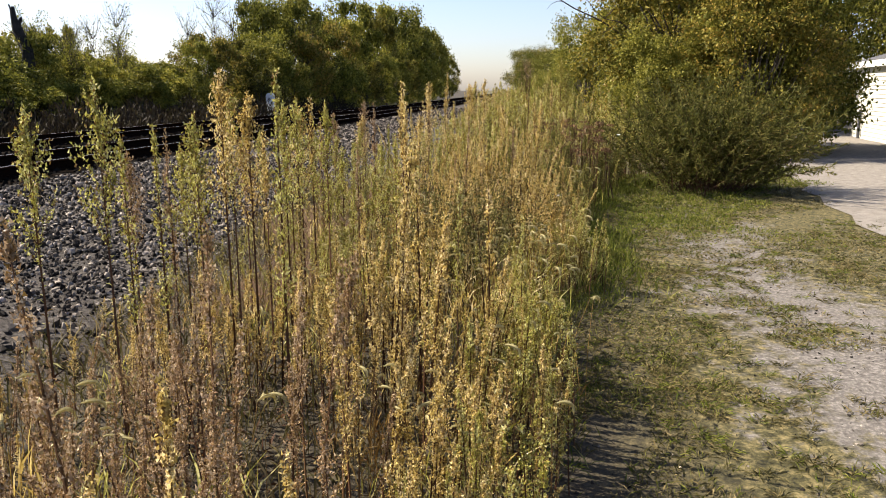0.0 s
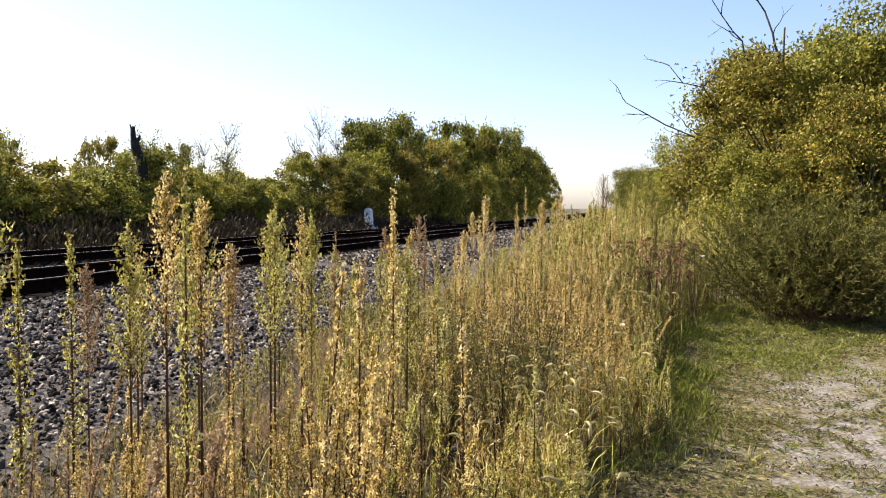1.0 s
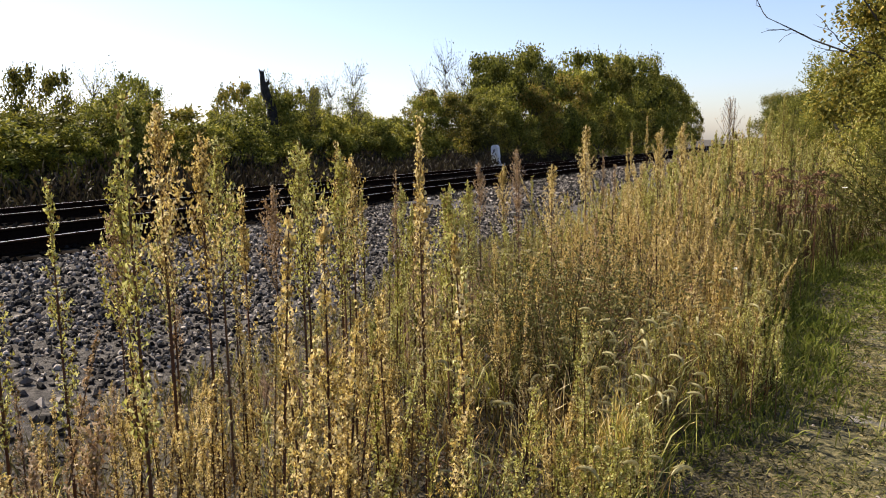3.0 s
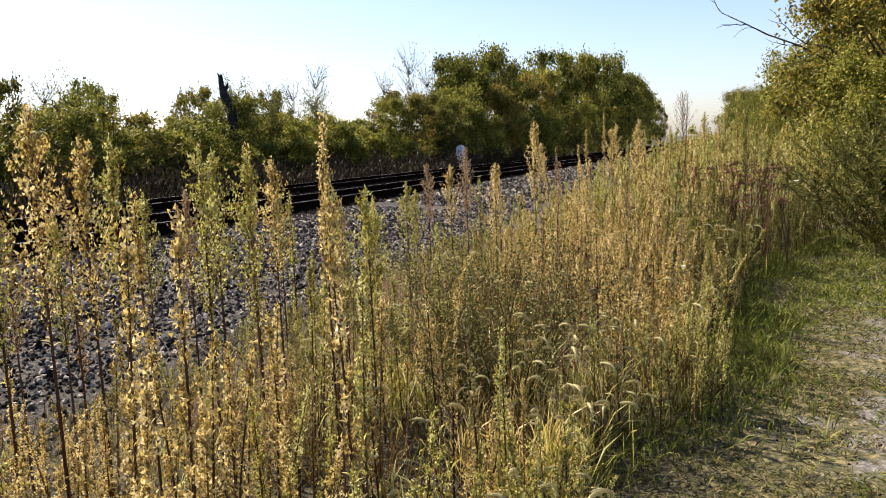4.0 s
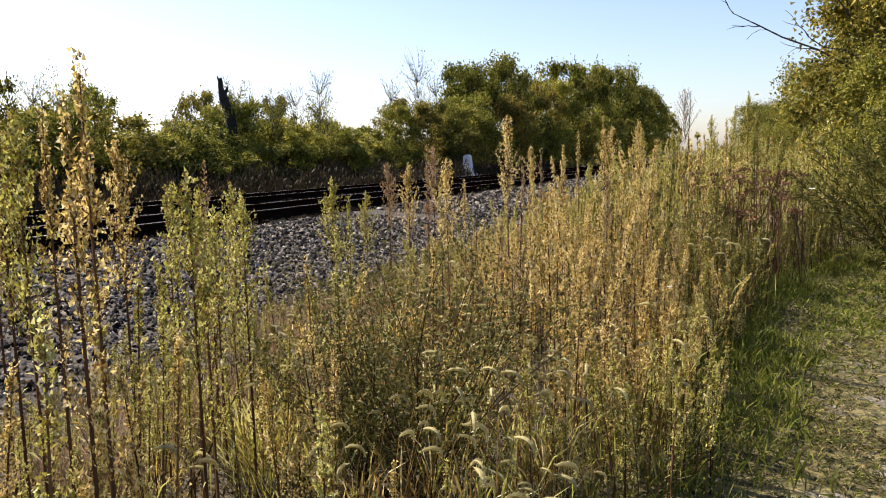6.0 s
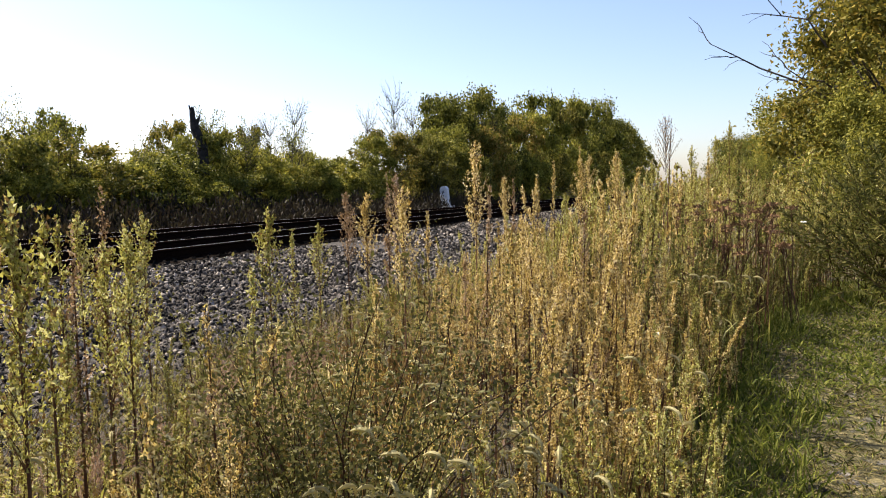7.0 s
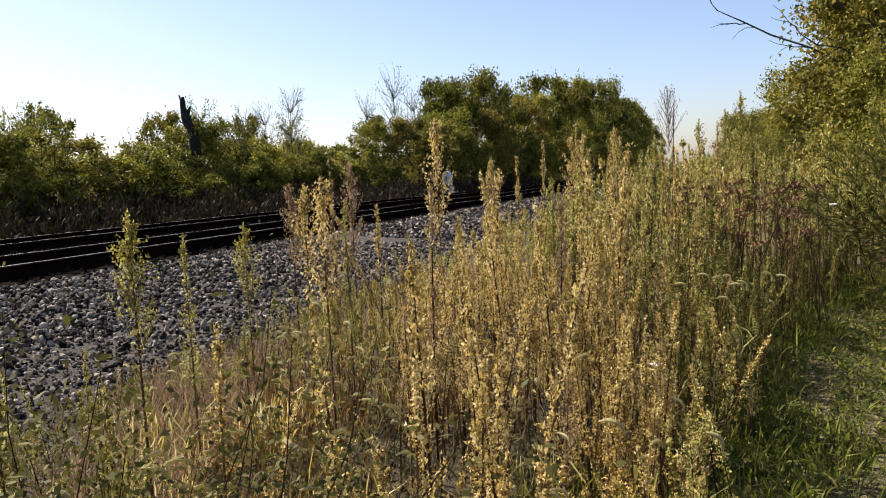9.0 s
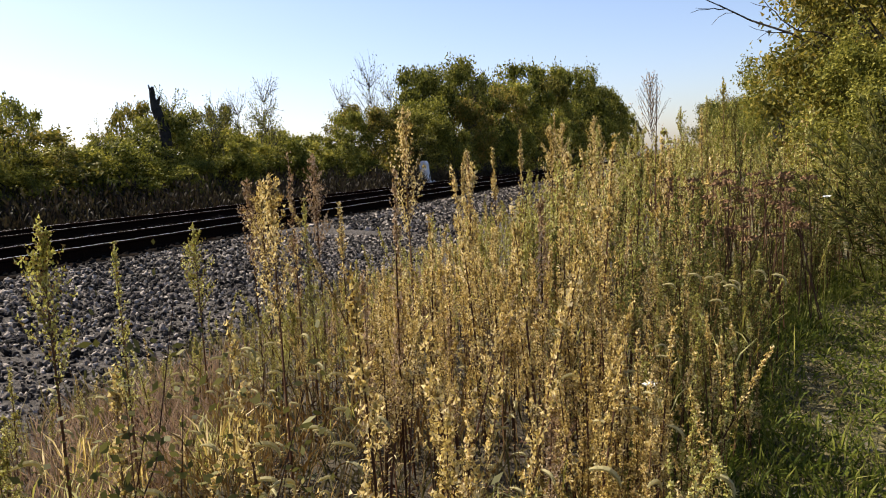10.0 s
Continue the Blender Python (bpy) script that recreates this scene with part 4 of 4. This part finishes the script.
    for s, l, h, w in [(30.3, 20.5, 5.0, 4.0), (32.6, 20.5, 5.9, 4.6), (28.6, 20.5, 4.5, 3.6), (42, 21, 6.2, 4.5), (45.0, 20.4, 7.9, 5.6), (48.5, 20.5, 7.2, 5), (15.5, 20.4, 4.1, 3.2), (9, 20, 3.7, 3), (58.5, 18, 7.2, 6.0)]:
        p = trk(l, s, 0)
        t = thing("bare_tree", "nearly leafless tree with fine grey twigs above the thicket", "tree", "bare trees above the thicket")
        for nm, me in zip(("branchwork", "foliage"), bares[rng.integers(3)]):
            tagged(part(nm, me, t), kind="stuff")
        t.matrix_world = Matrix.LocRotScale(Vector((p[0], p[1], float(ground_z(p[0], p[1])))), Euler((0, 0, rng.random() * 6.28)), Vector((w * 0.7, w * 0.7, h - 0.4)))
    saps = [bare_tree(90 + k, 34, 34) for k in range(3)]
    for s, l, h in [(13.5, 20, 3.2), (14.8, 20.5, 3.5), (16.0, 20, 4.0), (17.1, 20.3, 3.9), (18.3, 20, 3.75), (11, 20, 3.3), (8.5, 20, 3.4), (6, 20, 3.3), (3, 20, 3.4), (21.8, 20.2, 3.3), (25.8, 20.6, 4.7),
                    (26.4, 21, 4.4), (28.2, 20.3, 4.1), (29.4, 20.5, 4.4), (31.4, 20.2, 4.5), (33.6, 20.4, 4.0)]:
        p = trk(l, s, 0)
        t = thing("leafy_sapling", "slender leafy sapling rising above the thicket", "tree", "saplings above the thicket")
        for nm, me in zip(("branchwork", "foliage"), saps[rng.integers(3)]):
            tagged(part(nm, me, t), kind="stuff")
        t.matrix_world = Matrix.LocRotScale(Vector((p[0], p[1], float(ground_z(p[0], p[1])))), Euler((0, 0, rng.random() * 6.28)), Vector((h * 0.62, h * 0.62, h - 0.35)))
    # the broken dead trunk
    so = Soup()
    rs = np.random.default_rng(3)
    p = np.array([(0.25 - 0.06 * k - (0.25 if k > 8 else 0) * 0.3, 0, k * 0.42) for k in range(12)]) + rs.normal(size=(12, 3)) * np.array([0.05, 0.05, 0.02])
    so.add(*tube(p, np.array([0.40, 0.38, 0.36, 0.35, 0.33, 0.32, 0.31, 0.29, 0.27, 0.24, 0.16, 0.05]) * 0.74, 9))
    for k in (8, 9, 10):
        so.add(*tube(wander(p[k], (rs.normal() * 0.4, 0, 1), 0.5, 3, rs, 0.1), np.array([0.12, 0.09, 0.05, 0.015]), 5))
    v, f, m = so.arrays()
    so.v = [v + rs.normal(size=v.shape) * 0.018]
    so.f, so.m = [f], [m]
    q = trk(20.0, 24.75, 0)
    thing("broken_tree", "black broken dead tree standing above the thicket", "dead tree", me=so.mesh("broken_tree", [CHARRED]), at=pose(q[0], q[1], 0.2))
    # rank brush on the far bank, its colour darkened for the thicket's shade
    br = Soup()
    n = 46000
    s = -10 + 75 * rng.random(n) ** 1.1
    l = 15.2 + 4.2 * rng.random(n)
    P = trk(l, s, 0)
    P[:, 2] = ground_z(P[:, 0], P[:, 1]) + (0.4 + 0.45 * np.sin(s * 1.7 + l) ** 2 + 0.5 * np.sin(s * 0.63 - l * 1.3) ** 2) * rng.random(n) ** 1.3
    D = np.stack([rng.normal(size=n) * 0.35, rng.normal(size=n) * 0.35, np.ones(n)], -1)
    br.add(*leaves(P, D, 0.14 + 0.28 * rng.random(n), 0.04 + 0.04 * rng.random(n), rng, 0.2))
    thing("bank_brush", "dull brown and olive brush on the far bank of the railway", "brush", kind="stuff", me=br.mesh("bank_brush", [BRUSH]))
    # bleached fallen branches
    for s, l, k in [(41.5, 16.2, 1), (39, 16.6, 2), (43, 17, 3)]:
        so = Soup()
        p = trk(l, s, 0)
        rr = np.random.default_rng(60 + k)
        for _ in range(5):
            w = wander((0, 0, 0.1), (rr.normal(), rr.normal() * 0.5, 0.55), 1.3, 5, rr, 0.3)
            so.add(*tube(w, np.linspace(0.05, 0.012, 6), 4))
        thing("fallen_branch", "bleached dead branch lying on the far bank", "branch", "fallen branches", me=so.mesh("fallen_branch", [PALEWOOD]), at=pose(p[0], p[1], float(ground_z(p[0], p[1]))))


def build_right_trees():
    rng = np.random.default_rng(61)
    far = [tree_parts(320 + k, (LEAF_C, LEAF_A, LEAF_B)[k], 1.0, 0.5, 14000, 0.019, 0.04, 70, 0.85) for k in range(3)]
    kinds = [tree_parts(300 + k, (LEAF_C, LEAF_A, LEAF_B)[k], 1.0, 0.5, 40000, 0.016, 0.05, 110, 0.75) for k in range(3)]
    for x, y, h, w, k in [(5.6, 20.5, 5.2, 5.3, 0), (7.2, 19.0, 5.4, 4.6, 2), (4.7, 18.2, 2.9, 2.7, 2), (8.0, 28.0, 6.4, 5.4, 0), (7.4, 29.5, 6.0, 5.0, 1), (6.3, 17.4, 3.8, 3.4, 0)]:
        plant_tree(kinds[k], x, y, h, w, rng.random() * 6.28, "roadside_tree", "dense tree with green and rusty autumn leaves beside the road", "trees beside the road")
    for x, y, h, w in [(10, 37, 8.5, 8), (15, 38, 10, 10), (20, 37, 12, 10), (25, 38, 13, 10), (31, 36, 12, 10), (10.5, 33, 7.6, 7), (19, 31, 9, 7), (25, 29, 10, 8), (28, 22, 11, 9), (29, 14, 11, 9)]:
        plant_tree(far[rng.integers(3)], x, y, h, w, rng.random() * 6.28, "shade_tree", "large dark leafy tree closing the road", "shade trees past the shed")
    for x, y, h, w in [(5.0, 48, 2.6, 2.8), (6.4, 66, 4.2, 4.4), (7.6, 86, 5.6, 6), (9.5, 122, 7.6, 8), (12, 165, 10, 11), (8, 55, 6.5, 6), (10, 70, 5.4, 7), (12, 90, 6.4, 8), (14, 115, 7.4, 9), (16, 150, 8.8, 11), (14, 190, 8.4, 11), (8.0, 33, 4.4, 4.2)]:
        plant_tree(far[rng.integers(3)], x, y, h, w, rng.random() * 6.28, "distant_tree", "distant hazy tree past the weeds along the railway", "distant trees")
    # dead branches that reach out of the crown
    t = thing("dead_tree", "dead tree with bare forked branches beside the leafy crown", "tree", at=pose(5.3, 19.7, float(ground_z(5.3, 19.7))))
    so = Soup()
    tr = wander((0, 0, 0), (-0.05, 0, 1), 5.6, 7, rng, 0.05)
    so.add(*tube(tr, np.linspace(0.08, 0.02, 8), 5))
    for z0, end in [(1.9, (-3.55, -0.5, 3.85)), (2.3, (-2.6, -0.4, 4.7)), (3.8, (-1.7, -0.3, 6.2)), (4.4, (-0.9, -0.3, 6.9)), (2.2, (-2.2, -0.5, 3.3))]:
        q = np.linspace(0, 1, 8)[:, None]
        p = np.array([0, 0, z0]) * (1 - q) + np.array(end) * q + rng.normal(size=(8, 3)) * 0.09 * np.sin(q * 3.1)
        so.add(*tube(p, np.linspace(0.035, 0.008, 8), 4))
        for j in (3, 4, 5, 6, 7):
            w = wander(p[j], p[j] - p[j - 1] + rng.normal(size=3) * 0.3, 0.75, 5, rng, 0.2)
            so.add(*tube(w, np.linspace(0.014, 0.004, 6), 3))
            so.add(*tube(wander(w[2], w[3] - w[1] + rng.normal(size=3) * 0.15, 0.4, 3, rng, 0.2), np.linspace(0.008, 0.003, 4), 3))
    tagged(part("branchwork", so.mesh("branchwork", [BARK]), t), kind="stuff")


# ---- made things ----
def build_post():
    """White railway marker: a leaning round-topped slab on a square footing."""
    p = trk(16.0, 42.6, 0)
    gz = float(ground_z(p[0], p[1]))
    base = thing("marker_post", "white concrete railway marker post leaning beside the track", "marker post", at=pose(p[0], p[1], gz, 0, -6, -24) @ Matrix.Scale(1.22, 4))
    bm = bmesh.new()
    n = 12
    outline = [(-0.24, 0.35), (0.24, 0.35), (0.22, 1.25)] + [(0.22 * math.cos(a), 1.25 + 0.16 * math.sin(a)) for a in np.linspace(0, math.pi, n)[1:-1]] + [(-0.22, 1.25)]
    fr = [bm.verts.new((x, -0.11, z)) for x, z in outline]
    face = bm.faces.new(fr)
    ext = bmesh.ops.extrude_face_region(bm, geom=[face])
    bmesh.ops.translate(bm, vec=(0, 0.22, 0), verts=[g for g in ext["geom"] if isinstance(g, bmesh.types.BMVert)])
    bmesh.ops.recalc_face_normals(bm, faces=bm.faces)
    bmesh.ops.bevel(bm, geom=[e for e in bm.edges if len(e.link_faces) == 2 and e.calc_face_angle(0) > 1.0], offset=0.02, segments=2, affect='EDGES')
    me = bpy.data.meshes.new("slab")
    bm.to_mesh(me)
    me.materials.append(CONCRETE)
    part("slab", me, base)
    bm = bmesh.new()
    bmesh.ops.create_cube(bm, size=1, matrix=Matrix.Translation((0.06, 0, 0.15)) @ Matrix.Diagonal((0.72, 0.5, 0.5, 1)))
    bmesh.ops.bevel(bm, geom=bm.edges[:], offset=0.03, segments=2, affect='EDGES')
    me = bpy.data.meshes.new("footing")
    bm.to_mesh(me)
    me.materials.append(CONCRETE)
    part("footing", me, base, "white concrete footing")
    so = Soup()
    for x, z, w, h in ((-0.05, 1.12, 0.05, 0.13), (0.05, 1.12, 0.05, 0.13)):
        so.add(*box(x - w / 2, -0.118, z - h / 2, x + w / 2, -0.108, z + h / 2))
    part("painted_mark", so.mesh("painted_mark", [DARKMARK]), base, "faded black painted mark")


def build_shed():
    """Cream shed with lapped siding and a low grey roof at the road's right."""
    base = thing("shed", "cream shed with lapped siding and low grey roof", "shed", at=pose(11.95, 24.6, float(ground_z(12, 24)), 0, 0, 168))
    D, H = 9.0, 2.15
    so = Soup()
    so.add(*box(-6.0, 0, -0.2, -0.03, D, H))
    part("wall", so.mesh("wall", [SIDING]), base)
    lap = Soup()
    v, f = box(-0.03, -0.01, 0.0, 0.0, D + 0.01, 0.118)
    v[(v[:, 2] > 0.1) & (v[:, 0] > -0.01), 0] = -0.022
    lap.add(v, f)
    me = lap.mesh("siding_board", [SIDING])
    for k in range(18):
        part("siding_board", me, base).location = (0.0, 0, k * 0.119)
    end = Soup()
    v, f = box(-6.02, -0.03, 0.0, 0.01, 0.0, 0.118)
    v[(v[:, 2] > 0.1) & (v[:, 1] < -0.01), 1] = -0.008
    end.add(v, f)
    me = end.mesh("siding_board", [SIDING])
    for k in range(18):
        part("siding_board", me, base).location = (0.0, 0, k * 0.119)
    ro = Soup()
    for x0, x1, z0, z1 in ((0.15, -3.0, H - 0.02, H + 0.85), (-6.15, -3.0, H - 0.02, H + 0.85)):
        v = np.array([(x0, -0.35, z0), (x0, D + 0.35, z0), (x1, D + 0.35, z1), (x1, -0.35, z1)])
        v = np.concatenate([v, v + np.array([0, 0, 0.1])])
        f = [(0, 1, 2), (0, 2, 3), (4, 6, 5), (4, 7, 6), (0, 4, 5), (0, 5, 1), (1, 5, 6), (1, 6, 2), (2, 6, 7), (2, 7, 3), (3, 7, 4), (3, 4, 0)]
        ro.add(v, np.array(f))
    part("roof", ro.mesh("roof", [ROOFING]), base, "low grey roof")
    gb = Soup()
    for y in (0.0, D - 0.1):
        v = np.array([(-6.0, y, H), (0.0, y, H), (-3.0, y, H + 0.9), (-6.0, y + 0.1, H), (0.0, y + 0.1, H), (-3.0, y + 0.1, H + 0.9)])
        gb.add(v, np.array([(0, 1, 2), (3, 5, 4), (0, 3, 4), (0, 4, 1), (1, 4, 5), (1, 5, 2), (2, 5, 3), (2, 3, 0)]))
    part("gable", gb.mesh("gable", [SIDING]), base)
    fa = Soup()
    fa.add(*box(0.10, -0.36, H - 0.10, 0.16, D + 0.36, H + 0.07))
    part("fascia", fa.mesh("fascia", [CONCRETE]), base, "white fascia board")
    pi = Soup()
    pi.add(*tube([(0.06, 1.0, 0.0), (0.06, 1.0, 0.85)], 0.05, 8))
    part("pipe", pi.mesh("pipe", [ROOFING]), base, "grey pipe on the wall")


def build_umbels():
    """Dried flat flower heads on stiff stems."""
    rng = np.random.default_rng(71)
    kinds = []
    for k in range(3):
        st, hd = Soup(), Soup()
        for _ in range(5):
            p = wander((rng.normal() * 0.06, rng.normal() * 0.06, 0), (rng.normal() * 0.12, rng.normal() * 0.12, 1), 0.6 + 0.5 * rng.random(), 5, rng, 0.04)
            st.add(*tube(p, np.linspace(0.005, 0.003, 6), 3))
            n = 46
            r, a = 0.06 * rng.random(n) ** 0.5, rng.random(n) * 6.28
            P = p[-1] + np.stack([r * np.cos(a), r * np.sin(a), 0.02 - r * 0.15 + rng.normal(size=n) * 0.005], -1)
            hd.add(*leaves(P, rng.normal(size=(n, 3)) + np.array([0, 0, 0.6]), 0.022, 0.018, rng))
            for j in range(6):
                st.add(*tube([p[-1] - np.array([0, 0, 0.06]), P[j]], [0.002, 0.001], 3))
        kinds.append((st.mesh("stems", [STEM]), hd.mesh("flower_heads", [UMBEL])))
    for k, (x, y) in enumerate([(1.55, 10.3), (1.75, 10.6), (1.35, 10.5), (1.9, 10.9), (1.5, 10.8), (2.05, 10.5), (1.2, 10.9), (1.7, 11.2), (1.62, 10.0), (1.85, 10.2)]):
        t = thing("dried_yarrow", "dried brown flat-topped flower stalks at the border of the weeds", "wildflower", "dried flat-topped flowers")
        for nm, me in zip(("stalk_work", "flower_work"), kinds[k % 3]):
            tagged(part(nm, me, t), kind="stuff")
        t.matrix_world = Matrix.LocRotScale(Vector((x, y, float(ground_z(x, y)) - 0.01)), Euler((0, 0, k * 1.3)), Vector((1, 1, 0.95 + 0.06 * (k % 3))))
    # the slender plume that stands alone
    t = thing("plume_weed", "slender pinkish plume standing high above the weeds", "weed", at=pose(1.06, 11.64, float(ground_z(1.06, 11.64)) - 0.01))
    st, hd = Soup(), Soup()
    axis_p = wander((0, 0, 0), (0, 0, 1), 1.91, 8, rng, 0.012)
    st.add(*tube(axis_p, np.linspace(0.009, 0.002, 9), 4))
    for i in range(42):
        t0 = 1.36 + 0.52 * i / 42
        a = i * 2.4
        ln = 0.30 * (1 - (t0 - 1.36) / 0.6) + 0.05
        p = wander((0, 0, t0 - 0.02), (math.cos(a) * 0.55, math.sin(a) * 0.55, 1), ln, 4, rng, 0.08, 0.08)
        st.add(*tube(p, np.linspace(0.0022, 0.001, 5), 3))
        P = p[rng.integers(1, 5, size=14)] + rng.normal(size=(14, 3)) * 0.010
        hd.add(*leaves(P, rng.normal(size=(14, 3)) + np.array([0, 0, 1.0]), 0.020, 0.006, rng))
    tagged(part("stem_work", st.mesh("stem_work", [STEM]), t), kind="stuff")
    tagged(part("plume", hd.mesh("plume", [RUST]), t, "pinkish airy plume"), kind="stuff")



def build_flowers():
    """White many-petalled flowers on thin stalks."""
    rng = np.random.default_rng(77)
    for x, y, top in FLOWERS:
        z = float(ground_z(x, y))
        t = thing("white_flower", "small white flower on a thin green stalk among the weeds", "flower", "white flowers", at=pose(x, y, z - 0.01))
        st, hd = Soup(), Soup()
        st.add(*tube(wander((0, 0, 0), (0, 0, 1), top - z, 6, rng, 0.03), np.linspace(0.003, 0.0015, 7), 4))
        head = st.v[-1][-4:].mean(0)
        part("stalk", st.mesh("stalk", [LEAFY]), t)
        n = 16
        a = np.arange(n) * 6.283 / n
        hd.add(*leaves(np.repeat(head[None], n, 0), np.stack([np.cos(a), np.sin(a), 0.25 + 0.2 * rng.random(n)], -1), 0.028, 0.011, rng, 0.1))
        hd.add(*tube([head - np.array([0, 0, 0.004]), head + np.array([0, 0, 0.008])], [0.006, 0.004], 7))
        tagged(part("petals", hd.mesh("petals", [PETAL]), t, "white petals"), kind="stuff")


build_ground()
build_road()
build_tracks()
build_left_trees()
build_right_trees()
build_bush()
build_shed()
build_post()
build_umbels()
build_flowers()
build_tall_weeds()
build_foxtails()
build_grass()
build_weeds()
build_ballast()
